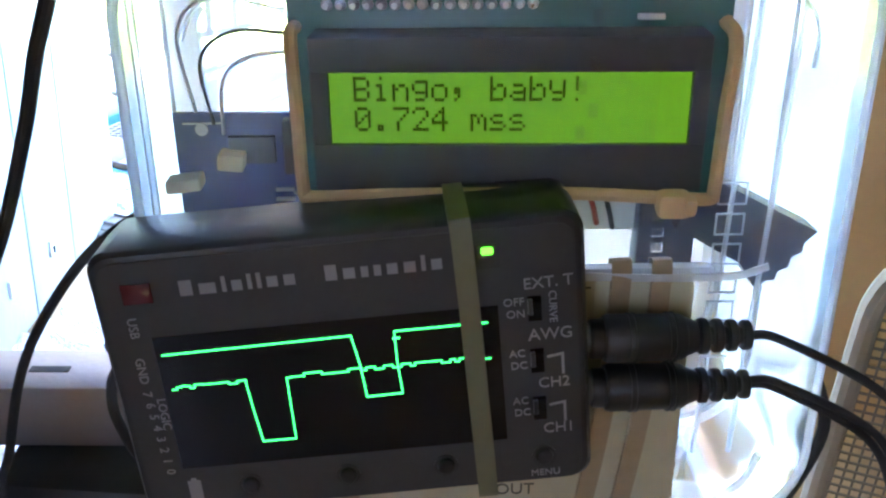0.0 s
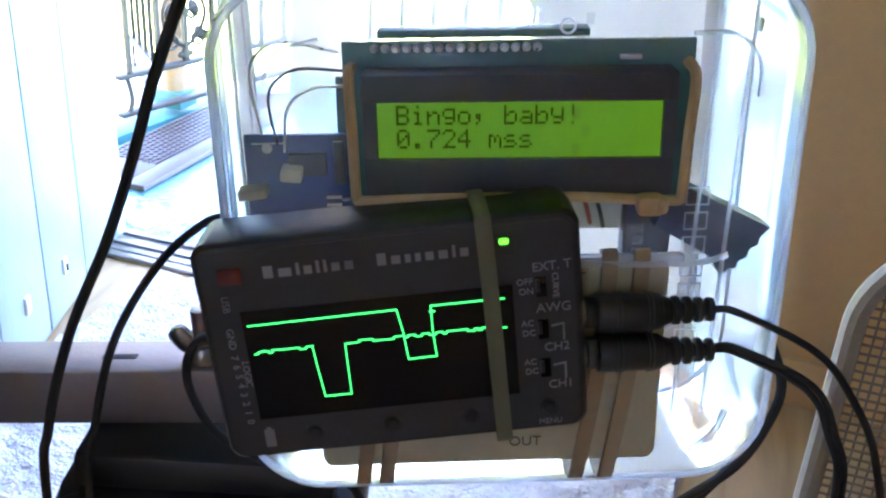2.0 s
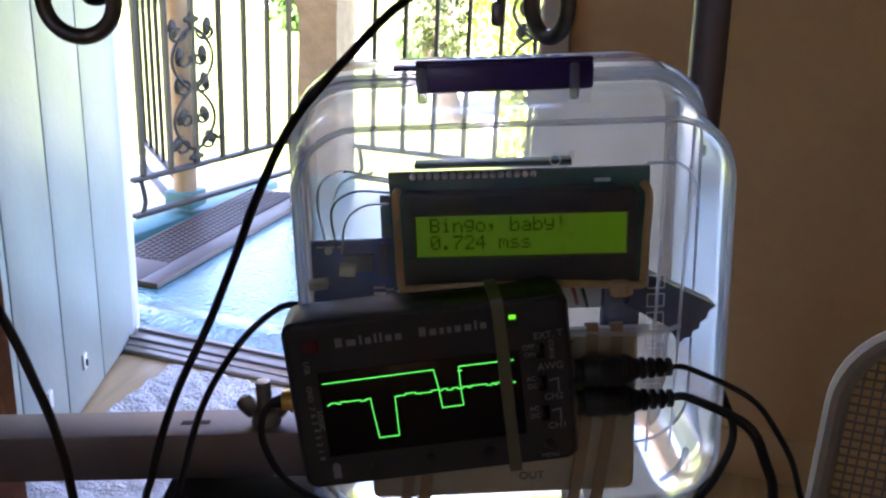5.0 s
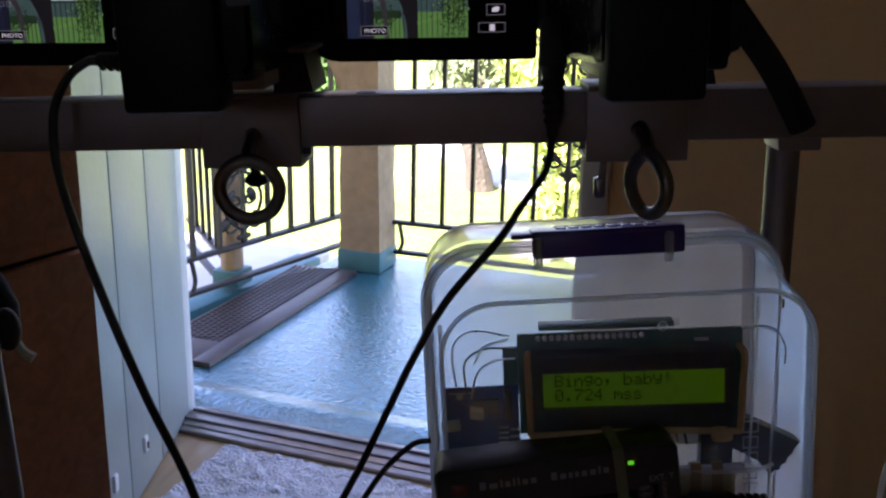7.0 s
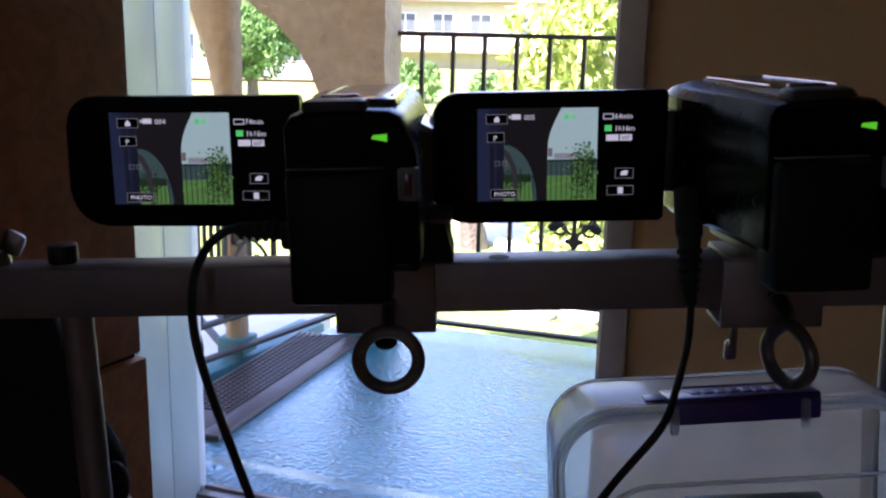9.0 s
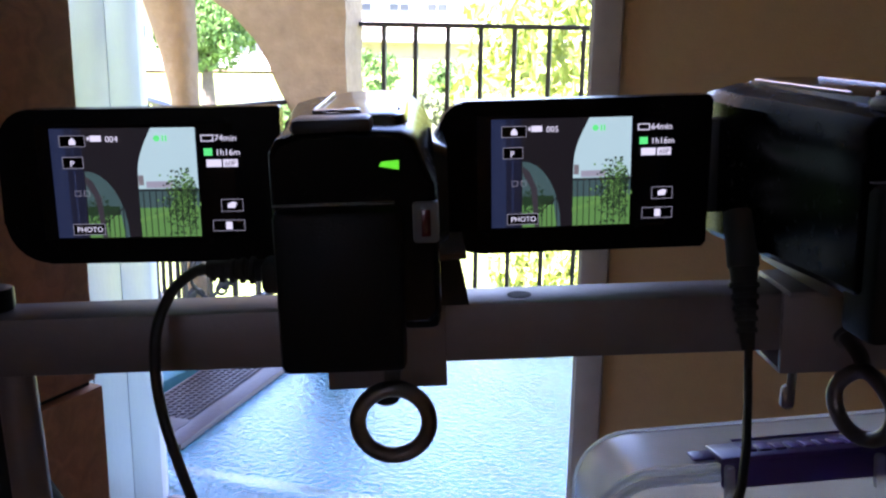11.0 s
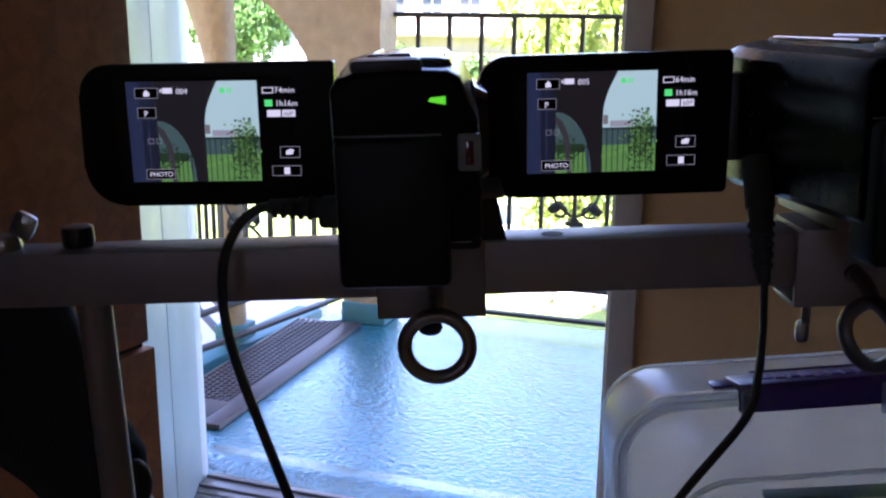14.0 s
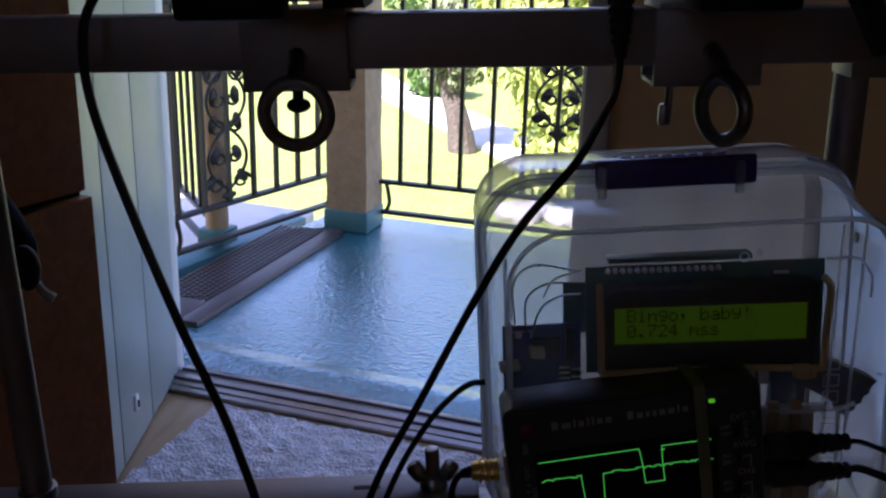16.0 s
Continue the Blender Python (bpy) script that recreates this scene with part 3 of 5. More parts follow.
for s in (-1, 1):
    w = bmesh.new()
    box((0, 0, 0), (0.009, 0.0022, 0.010), 0.002, w, Matrix.Translation((-0.208 + s * 0.0075, 0, 0.0195)) @ Matrix.Rotation(s * 0.5, 4, 'Y'))
    part("wing", w, M_steel, wing)

LOW = rigm(-0.12, 0.2405, 0.6425, -4.3)
lower = root("lower_bar", LOW, "square aluminium tube across the tripod", "bar")
part("tube", square_tube(-0.26, 0.062, 0.0212), M_alu, lower)
part("scratch", box((0.012, -0.0008, 0.0107), (0.012, 0.003, 0.0002)), M_soft, lower)
wn2 = part("wing_nut", cyl((0.042, -0.002, 0.0106), (0.042, -0.002, 0.017), 0.0065, 0.005, seg=16, bevel=0.001), M_steel, lower, "zinc wing nut on a bolt")
part("bolt", cyl((0.042, -0.002, 0.012), (0.042, -0.002, 0.030), 0.0032, seg=14, bevel=0.0006), M_steel, wn2)
for s in (-1, 1):
    w = bmesh.new()
    box((0, 0, 0), (0.007, 0.0026, 0.010), 0.0024, w, Matrix.Translation((0.042 + s * 0.0068, -0.002, 0.0185)) @ Matrix.Rotation(s * 0.6, 4, 'Y'))
    part("wing", w, M_steel, wn2)

def upright(x, y, r, drop, label):
    """A round rod held by the camera bar, with a collar at its lower end."""
    zt = 0.8524 + (x + 0.09) * math.tan(radians(2.56)) - (0.0103 if y < 0.25 else 0.004)
    u = root("upright", rigm(x, y, zt), label, "upright", "rig uprights")
    part("rod", cyl((0, 0, -drop), (0, 0, 0), r, seg=24), M_alu, u)
    part("collar", cyl((0, 0, -drop), (0, 0, -drop + 0.006), r + 0.0019, seg=20, bevel=0.001), M_steel, u)
    if y > 0.25:
        part("bracket", box((0, (0.2507 - y) / 2, -0.008), (0.018, y - 0.2507, 0.014), 0.001), M_alu, u)
    return u


upright(0.0905, 0.2720, 0.0071, 0.175, "round steel rod bolted behind the camera bar")
upright(-0.2665, 0.2405, 0.0066, 0.1921, "round steel upright between the two bars")

trip = root("tripod", Matrix.Translation((-0.075, 0.2405, 0.0)), "black tripod with a plastic head under the lower bar", "tripod")
part("plate", box((0.0, -0.002, 0.6245), (0.088, 0.05, 0.014), 0.003), M_black, trip)
part("head", box((0.0, 0.0, 0.600), (0.105, 0.064, 0.038), 0.009), M_black, trip)
knob = part("knob", cyl((0.012, -0.024, 0.606), (0.012, -0.044, 0.607), 0.0115, seg=28, bevel=0.002), M_soft, trip, "round black knob")
part("cap", cyl((0.012, -0.044, 0.607), (0.012, -0.0455, 0.607), 0.007, seg=24), M_gloss, knob)
part("lever", sweep(spline([(-0.04, -0.03, 0.61), (-0.07, -0.045, 0.605), (-0.12, -0.06, 0.595)], 5), 0.008, 10), M_soft, trip)
part("column", cyl((0, 0, 0.12), (0, 0, 0.585), 0.014, seg=20), M_black, trip)
for k in range(3):
    a = radians(90 + 120 * k)
    part("leg", cyl((0.02 * math.cos(a), 0.02 * math.sin(a), 0.50), (0.30 * math.cos(a), 0.30 * math.sin(a), 0.006), 0.012, 0.008, seg=14), M_black, trip)


def clamp(x, ring_turn, label):
    """The bracket that grips the bar under a camcorder, with its eye bolt."""
    m = rigm(x, 0.2405, 0.8524 + (x + 0.09) * math.tan(radians(2.56)))
    c = root("bar_clamp", m, label, "clamp", "bar clamps")
    part("front_plate", box((0, -0.0115, -0.003), (0.0405, 0.0022, 0.030), 0.0006), M_alu, c)
    part("top_plate", box((0.0, -0.003, 0.0118), (0.0405, 0.030, 0.0022), 0.0006), M_alu, c)
    part("back_plate", box((0, 0.0118, -0.003), (0.0405, 0.0022, 0.030), 0.0006), M_alu, c)
    part("lip", box((0, 0.0, -0.0172), (0.0405, 0.0205, 0.0018), 0.0004), M_alu, c)
    e = bmesh.new()
    ctr = Vector((0.0020, -0.0285, -0.0235))
    ring = []
    for k in range(40):
        a = 2 * math.pi * k / 40
        p = Vector((0.0117 * math.cos(a) * (1 - (0.34 if abs(ring_turn) > 20 else 0.04) * max(0, math.sin(a)) ** 2), 0, 0.0117 * math.sin(a)))
        ring.append(ctr + Matrix.Rotation(radians(ring_turn), 3, 'Z') @ p)
    sweep(ring, 0.0027, 12, True, e)
    top = ctr + Vector((0, 0, 0.0112))
    sweep(spline([top + Vector((0, 0, -0.0012)), top + Vector((0.0, 0.004, 0.0035)), top + Vector((0.0, 0.010, 0.006)), Vector((0.001, -0.0120, -0.004))], 6), 0.0028, 12, False, e)
    part("eye_bolt", e, M_bolt, c, "dark steel eye bolt")
    part("nut", cyl((0.001, -0.0126, -0.005), (0.001, -0.0145, -0.0056), 0.0036, seg=14), M_bolt, c)
    kn = bmesh.new()
    if abs(ring_turn) < 20:
      cyl((-0.001, -0.004, -0.018), (-0.001, -0.004, -0.0225), 0.0022, bm=kn, seg=12)
      ball((-0.001, -0.004, -0.0245), 0.0048, kn, (1, 1, 0.62))
      part("thumb_screw", kn, M_soft, c, "black domed thumb screw")
    if abs(ring_turn) > 20:
        ts = bmesh.new()
        cyl((-0.012, -0.004, -0.018), (-0.0125, -0.004, -0.027), 0.0016, bm=ts, seg=10)
        box((-0.0135, -0.004, -0.030), (0.005, 0.0022, 0.009), 0.0018, ts)
        part("wing_screw", ts, M_steel, c, "steel wing screw")
    wd = prism([(0.0, -0.012), (0.0155, -0.012), (0.0125, 0.003), (0.0, 0.003)], -0.0145, 0.020)
    bmesh.ops.transform(wd, matrix=Matrix.Translation((0.0125, 0, 0.025)) @ Matrix.Rotation(radians(90), 4, 'X'), verts=wd.verts)
    part("wedge", wd, M_soft, c, "speckled black wedge")
    part("wedge_plate", box((0.0195, -0.0028, 0.0292), (0.0160, 0.034, 0.0020), 0.0005), M_alu, c, "bare aluminium plate end")
    return c


clamp(-0.1362, 0, "aluminium clamp with a steel eye bolt facing the room")
clamp(0.0185, -64, "aluminium clamp with a turned steel eye bolt")


# ---- camcorders ----
def screen_shape(name, pts, z, material, parent):
    return part(name, prism(pts, z, z + 0.00012), material, parent, smooth=False)


S_sky = mat("screen_sky", (0.34, 0.52, 0.47), emit=0.125)
S_blue = mat("screen_blue", (0.014, 0.022, 0.048), emit=0.115)
S_blue2 = mat("screen_blue_shade", (0.008, 0.010, 0.020), emit=0.115)
S_dark = mat("screen_dark", (0.009, 0.008, 0.009), emit=0.112)
S_grass = mat("screen_grass", (0.075, 0.20, 0.045), emit=0.13)
S_leaf = mat("screen_leaf", (0.012, 0.032, 0.012), emit=0.123)
S_white = mat("screen_white", (0.66, 0.68, 0.70), emit=0.115)
S_line = mat("screen_line", (0.30, 0.31, 0.33), emit=0.10)
S_leaf2 = mat("screen_sunlit_leaf", (0.10, 0.24, 0.05), emit=0.12)
S_hill = mat("screen_far_garden", (0.040, 0.082, 0.072), emit=0.12)
S_post = mat("screen_post", (0.034, 0.031, 0.033), emit=0.112)
S_green = mat("screen_green", (0.05, 0.55, 0.12), emit=0.156)
S_brown = mat("screen_house", (0.16, 0.15, 0.14), emit=0.112)
M_grey = mat("grey_plastic", (0.16, 0.16, 0.165), 0.45, scale=300, vary=0.1)
M_graphite = mat("graphite_plastic", (0.035, 0.035, 0.038), 0.16, 0.3, scale=300, vary=0.1)
M_silver = mat("silver_plastic", (0.42, 0.42, 0.43), 0.24, 0.75, scale=300, vary=0.1)


def camcorder(x, y, z, minutes, count, label, strap, yaw, lift, lean):
    """Local x to the right, y away from the room, z up; the origin is in the middle of the rear."""
    hinge_at = Vector((-0.029, 0.094, 0))
    base = rigm(x, y, z) @ Matrix.Translation(hinge_at) @ Matrix.Rotation(radians(yaw), 4, 'Z') @ Matrix.Translation(-hinge_at)
    c = root("camcorder", base, label, "camcorder", "camcorders on the bar")
    # cross-section with a sloping right shoulder, lofted from the rear to the lens
    outline = [(-0.0217, -0.0240), (-0.0217, 0.0), (-0.0217, 0.0205), (-0.0195, 0.0240), (-0.0140, 0.0258), (0.0, 0.0262), (0.0130, 0.0254),
               (0.0165, 0.0230), (0.0188, 0.0175), (0.0216, 0.0116), (0.0220, 0.004), (0.0220, -0.0240), (0.0195, -0.0268), (-0.0195, -0.0268)]
    b = bmesh.new()
    shells = []
    for depth, k in ((0.0, 0.93), (0.0015, 0.975), (0.004, 1.0), (0.02, 1.01), (0.05, 1.02), (0.08, 1.03), (0.10, 1.07), (0.116, 0.98), (0.121, 0.84)):
        swell = 1 + 0.26 * min(1.0, max(0.0, (depth - 0.03) / 0.05))     # the display side bulges towards the hinge
        shells.append([b.verts.new((q[0] * k * (swell if q[0] < 0 else 1) + 0.0005 * depth / 0.05, depth, q[1] * k)) for q in outline])
    for A, B in zip(shells, shells[1:]):
        for k in range(len(A)):
            b.faces.new((A[k], A[(k + 1) % len(A)], B[(k + 1) % len(A)], B[k]))
    b.faces.new(shells[0][::-1])
    b.faces.new(shells[-1])
    part("body", b, M_gloss, c)
    # thin grey strip stands in for light caught on the battery's top edge
    part("battery_edge_sheen", box((-0.0050, 0.0015, 0.0072), (0.0315, 0.006, 0.0005), 0.0002), M_grey, c)
    t = loft([(0, 0, 0.0135, 0.05, 0.008, 0.0), (0, 0, 0.0125, 0.048, 0.008, 0.0022), (0, 0, 0.010, 0.045, 0.008, 0.003)])
    bmesh.ops.transform(t, matrix=Matrix.Translation((0.001, 0.062, 0.0258)), verts=t.verts)
    part("top_cover", t, M_graphite, c, "graphite top cover")
    part("zoom_lever", box((-0.0050, 0.008, 0.0268), (0.0210, 0.013, 0.0046), 0.0018), M_black, c)
    # silver lines put the top's narrow highlight into the shape
    for sx in (-0.012, 0.012):
        part("top_sheen_line", sweep([Vector((sx, 0.030, 0.0287)), Vector((sx, 0.098, 0.0287))], 0.0005, 6), M_silver, c)
    part("zoom_ridge", box((-0.0045, 0.017, 0.0292), (0.013, 0.004, 0.002), 0.0008), M_silver, c)
    side = loft([(0, 0, 0.034, 0.016, 0.012, 0.0), (0, 0, 0.032, 0.014, 0.012, 0.004)])
    bmesh.ops.transform(side, matrix=Matrix.Translation((0.0215, 0.062, 0.002)) @ Matrix.Rotation(radians(90), 4, 'Z') @ Matrix.Rotation(radians(90), 4, 'X'), verts=side.verts)
    part("side_cover", side, M_graphite, c)
    cy = cyl((0.002, 0.115, 0.0), (0.002, 0.128, 0.0), 0.0195, 0.0185, seg=28, bevel=0.0015)
    part("lens_ring", cy, M_black, c)
    bat = bmesh.new()
    box((-0.0042, 0.003, -0.0155), (0.0330, 0.018, 0.0440), 0.0022, bat)
    part("battery", bat, M_pack, c, "tall black battery pack")
    part("grip_base", box((0.0165, 0.012, -0.0185), (0.0105, 0.020, 0.0200), 0.0022), M_pack, c)
    lamp = prism([(-0.0026, -0.0002), (0.0024, -0.0012), (0.0025, 0.0012), (-0.0020, 0.0009)], -0.0008, 0.0008)
    bmesh.ops.transform(lamp, matrix=Matrix.Translation((0.0097, 0.0002, 0.0169)) @ Matrix.Rotation(radians(90), 4, 'X'), verts=lamp.verts)
    part("led", lamp, M_led, c, "glowing green status lamp")
    pt = part("port", box((0.0186, 0.0010, 0.0018), (0.0068, 0.006, 0.0108), 0.001), M_grey, c, "silver port cover")
    part("slot", box((0.0186, -0.0021, 0.0018), (0.0024, 0.0006, 0.0070), 0.0002), M_red, pt)
    # hinge and panel
    part("hinge", cyl((-0.029, 0.094, -0.018), (-0.029, 0.094, 0.016), 0.0042, seg=18, bevel=0.0008), M_black, c)
    part("hinge_arm", box((-0.025, 0.094, -0.001), (0.010, 0.006, 0.024), 0.001), M_black, c)
    P = frame_of((-0.0805, 0.0895, -0.0035 + lift), (1, 0, -lean), (0, -1, 0))
    pan = bmesh.new()
    outl = []
    for px_, py_, r_, a0 in ((0.048, 0.026, 0.0015, 0), (-0.037, 0.0155, 0.0115, 90), (-0.034, -0.0125, 0.0150, 180), (0.0475, -0.026, 0.0015, 270)):
        for k in range(8):
            a = radians(a0 + 90 * k / 7)
            outl.append((px_ + r_ * math.cos(a), py_ + r_ * math.sin(a)))
    prism(outl, -0.0085, 0.0, pan)
    es = [e for e in pan.edges if abs(e.verts[0].co.z - e.verts[1].co.z) < 1e-6]
    bmesh.ops.bevel(pan, geom=es, offset=0.0011, segments=2, affect='EDGES')
    bmesh.ops.transform(pan, matrix=P, verts=pan.verts)
    panel = part("screen_panel", pan, M_gloss, c, "open black display panel")
    sc = new("screen", mesh_of("screen", box((-0.001, 0.0015, 0.0001), (0.068, 0.0405, 0.0004)), M_glass, False))
    sc.parent = panel
    sc.matrix_local = P
    z0 = 0.0004
    def quad(n, x0, y0, x1, y1, m, dz=0.0):
        return screen_shape(n, [(x0, y0), (x1, y0), (x1, y1), (x0, y1)], z0 + dz, m, sc)
    mm = 0.001
    xa, xb, ya, yb = -0.0300, 0.0200, -0.0180, 0.0205      # live picture
    quad("picture", xa, ya, xb, yb, S_dark)
    quad("door_strip", xa, ya, xa + 0.0105, yb, S_blue, 0.0002)
    quad("door_strip", xa + 0.0052, ya, xa + 0.0105, yb, S_blue2, 0.0003)
    quad("door_strip", xa + 0.0072, ya, xa + 0.0078, yb, S_blue, 0.0004)
    def arc(cx, cy, r, a0, a1, n=10):
        return [(cx + r * math.cos(radians(a0 + (a1 - a0) * k / n)), cy + r * 1.25 * math.sin(radians(a0 + (a1 - a0) * k / n))) for k in range(n + 1)]
    sky_poly = [(xb, -0.001), (xb, yb), (0.0048, yb)] + [(0.0048 - 0.0055 * math.sin(math.pi / 2 * k / 8), yb - 0.0165 * k / 8 - 0.0) for k in range(1, 9)] + [(-0.0008, -0.001)]
    screen_shape("bright_sky", sky_poly, z0 + 0.0002, S_sky, sc)
    quad("roof", -0.0006, 0.0005, 0.0012, 0.0040, S_brown, 0.0004)
    screen_shape("lawn", [(-0.0008, ya), (xb, ya), (xb, -0.001), (-0.0008, -0.001)], z0 + 0.0002, S_grass, sc)
    quad("far_garden", -0.0008, -0.0075, xb, -0.0008, S_hill, 0.0003)
    quad("far_house", 0.002, -0.0005, 0.011, 0.0018, S_line, 0.0003)
    rnd = random.Random(7)
    bl, bd = bmesh.new(), bmesh.new()
    for k in range(1100):
        bx, by = rnd.gauss(0.0150, 0.0030), rnd.gauss(-0.0056, 0.0046)
        if not (0.0040 < bx < xb - 0.0008 and ya + 0.0008 < by < 0.0062):
            continue
        s = rnd.uniform(0.00028, 0.0006)
        a = rnd.uniform(0, 6)
        prism([(bx + s * math.cos(a + q), by + s * math.sin(a + q)) for q in (0, 1.6, 3.0, 4.6)], z0 + 0.0004, z0 + 0.0005, bl if k % 3 == 0 else bd)
    part("bush", bd, S_leaf, sc, smooth=False)
    part("bush_leaf", bl, S_leaf2, sc, smooth=False)
    ib = bmesh.new()
    for k in range(220):
        bx, by = rnd.uniform(-0.0185, -0.0115), rnd.gauss(-0.0095, 0.0028)
        if by < ya + 0.0008 or by > -0.002:
            continue
        s = rnd.uniform(0.0002, 0.0005)
        a = rnd.uniform(0, 6)
        prism([(bx + s * math.cos(a + q), by + s * math.sin(a + q)) for q in (0, 1.6, 3.0, 4.6)], z0 + 0.0005, z0 + 0.0006, ib)
    part("inner_bush", ib, S_leaf, sc, smooth=False)
    inner = [(-0.0190, ya)] + [(-0.0190 + 0.0138 * math.sin(math.pi / 2 * k / 8), 0.0056 + (ya - 0.0056) * (1 - math.cos(math.pi / 2 * k / 8))) for k in range(9)]
    screen_shape("inner_view", inner, z0 + 0.0002, S_hill, sc)
    screen_shape("inner_lawn", [(-0.0190, ya), (-0.0066, ya), (-0.0076, -0.0100), (-0.0190, -0.0100)], z0 + 0.0003, S_grass, sc)
    quad("inner_hedge", -0.0190, -0.0100, -0.0078, -0.0068, S_leaf, 0.0004)
    screen_shape("inner_post", [(-0.0145, ya), (-0.0128, ya), (-0.0138, -0.004), (-0.0165, 0.002), (-0.0190, 0.004), (-0.0190, 0.0015), (-0.0160, -0.004)], z0 + 0.0005, S_post, sc)
    quad("rail", -0.0008, -0.0016, xb, -0.0011, S_dark, 0.0006)
    for k in range(9):
        quad("rail_bar", 0.0006 + 0.0022 * k, ya, 0.0009 + 0.0022 * k, -0.0015, S_dark, 0.0006)
    for k in range(4):
        quad("rail_bar", -0.0122 + 0.0018 * k, ya, -0.0119 + 0.0018 * k, -0.008, S_dark, 0.0006)
    part("stair_rail", strip([(-0.0165, -0.0155), (-0.0065, -0.0075)], 0.0004, z0 + 0.0007, 0.0001), S_dark, sc)
    ln_ = strip([(xb, -0.0065), (-0.0005, -0.0120)], 0.0012, z0 + 0.00035, 0.0001)
    part("sunlit_path", ln_, S_leaf2, sc, smooth=False)
    for x_, w_ in ((xa + 0.0072, 0.0020), (xa + 0.0104, 0.0018)):
        part("face_icon", strip([(x_, -0.0030), (x_ + w_, -0.0030), (x_ + w_, -0.0012), (x_, -0.0012), (x_, -0.0030)], 0.00012, z0 + 0.0009, 0.0001), S_line, sc)
    def label_box(x0, y0, x1, y1, n="icon_box"):
        quad(n, x0, y0, x1, y1, M_glass, 0.0008)
        part("icon_frame", strip([(x0, y0), (x1, y0), (x1, y1), (x0, y1), (x0, y0)], 0.00015, z0 + 0.00095, 0.0001), S_line, sc)
    def word(text, size, x_, y_, m=S_white):
        lettering("lettering", text, size, (x_, y_, z0 + 0.0011), m, sc, height=0.00004)
    label_box(xa + 0.0035, yb - 0.0062, xa + 0.0122, yb - 0.0024)
    part("home_icon", prism([(xa + 0.0068, yb - 0.0055), (xa + 0.0090, yb - 0.0055), (xa + 0.0090, yb - 0.0042), (xa + 0.0079, yb - 0.0030), (xa + 0.0068, yb - 0.0042)], z0 + 0.001, z0 + 0.0011), S_white, sc)
    label_box(xa + 0.0040, yb - 0.0137, xa + 0.0110, yb - 0.0098)
    word("P", 0.0030, xa + 0.0065, yb - 0.0131)
    label_box(xa + 0.0055, ya + 0.0012, xa + 0.0165, ya + 0.0050)
    word("PHOTO", 0.0026, xa + 0.0068, ya + 0.0022)
    quad("tape_icon", xa + 0.0140, yb - 0.0045, xa + 0.0178, yb - 0.0024, S_white, 0.0008)
    quad("tape_icon", xa + 0.0130, yb - 0.0040, xa + 0.0137, yb - 0.0029, S_white, 0.0008)
    word(count, 0.0030, xa + 0.0192, yb - 0.0047)
    screen_shape("record_dot", [(0.0068 + 0.0011 * math.cos(a), yb - 0.0036 + 0.0011 * math.sin(a)) for a in [2 * math.pi * k / 12 for k in range(12)]], z0 + 0.0008, S_green, sc)
    for k in range(2):
        quad("record_bar", 0.0086 + 0.0011 * k, yb - 0.0046, 0.0092 + 0.0011 * k, yb - 0.0026, S_green, 0.0008)
    part("battery_icon", strip([(0.0222, yb - 0.0047), (0.0262, yb - 0.0047), (0.0262, yb - 0.0027), (0.0222, yb - 0.0027), (0.0222, yb - 0.0047)], 0.0003, z0 + 0.001, 0.0001), S_white, sc)
    word(minutes + "min", 0.0031, 0.0267, yb - 0.0047)
    quad("card_icon", 0.0228, yb - 0.0098, 0.0257, yb - 0.0073, S_green, 0.0008)
    word("1h16m", 0.0031, 0.0268, yb - 0.0097)
    quad("format_mark", 0.0235, yb - 0.0138, 0.0287, yb - 0.0112, S_white, 0.0008)
    quad("format_mark", 0.0293, yb - 0.0138, 0.0343, yb - 0.0112, S_white, 0.0008)
    lettering("lettering", "60P", 0.0025, (0.0299, yb - 0.0134, z0 + 0.0011), S_dark, sc, height=0.00004)
    label_box(0.0278, -0.0090, 0.0353, -0.0048)
    part("camera_icon", prism([(0.0300, -0.0078), (0.0325, -0.0078), (0.0332, -0.0060), (0.0318, -0.0056), (0.0300, -0.0064)], z0 + 0.001, z0 + 0.0011), S_white, sc)
    label_box(0.0245, -0.0160, 0.0355, -0.0122)
    quad("exposure_icon", 0.0290, -0.0155, 0.0312, -0.0128, S_white, 0.0009)
    # power plug on the near side, under the panel
    pg = bmesh.new()
    if not strap:
        cyl((-0.030, 0.060, -0.0255), (-0.0535, 0.060, -0.0240), 0.0040, 0.0028, bm=pg, seg=14, bevel=0.001)
        box((-0.0270, 0.060, -0.0265), (0.016, 0.013, 0.0105), 0.002, pg)
        for k in range(5):
            cyl((-0.0375 - 0.0032 * k, 0.060, -0.0250), (-0.0391 - 0.0032 * k, 0.060, -0.0249), 0.0046 - 0.0003 * k, bm=pg, seg=14, bevel=0.0003)
    else:
        a, e = base.inverted() @ Vector((-0.0155, 0.240, 0.893)), base.inverted() @ Vector((-0.0155, 0.220, 0.8495))
        d = e - a
        cyl(a, a + d * 0.42, 0.0058, 0.0054, bm=pg, seg=16, bevel=0.0012)
        cyl(a + d * 0.40, e, 0.0048, 0.0021, bm=pg, seg=14, bevel=0.0006)
        for k in range(5):
            cyl(a + d * (0.52 + 0.08 * k), a + d * (0.555 + 0.08 * k), 0.0050 - 0.0004 * k, bm=pg, seg=14, bevel=0.0003)
    part("power_plug", pg, M_soft, c, "black ribbed power plug")
    part("mount_plate", box((0.002, 0.055, -0.031), (0.034, 0.05, 0.006), 0.001), M_alu, c, "aluminium mounting plate")
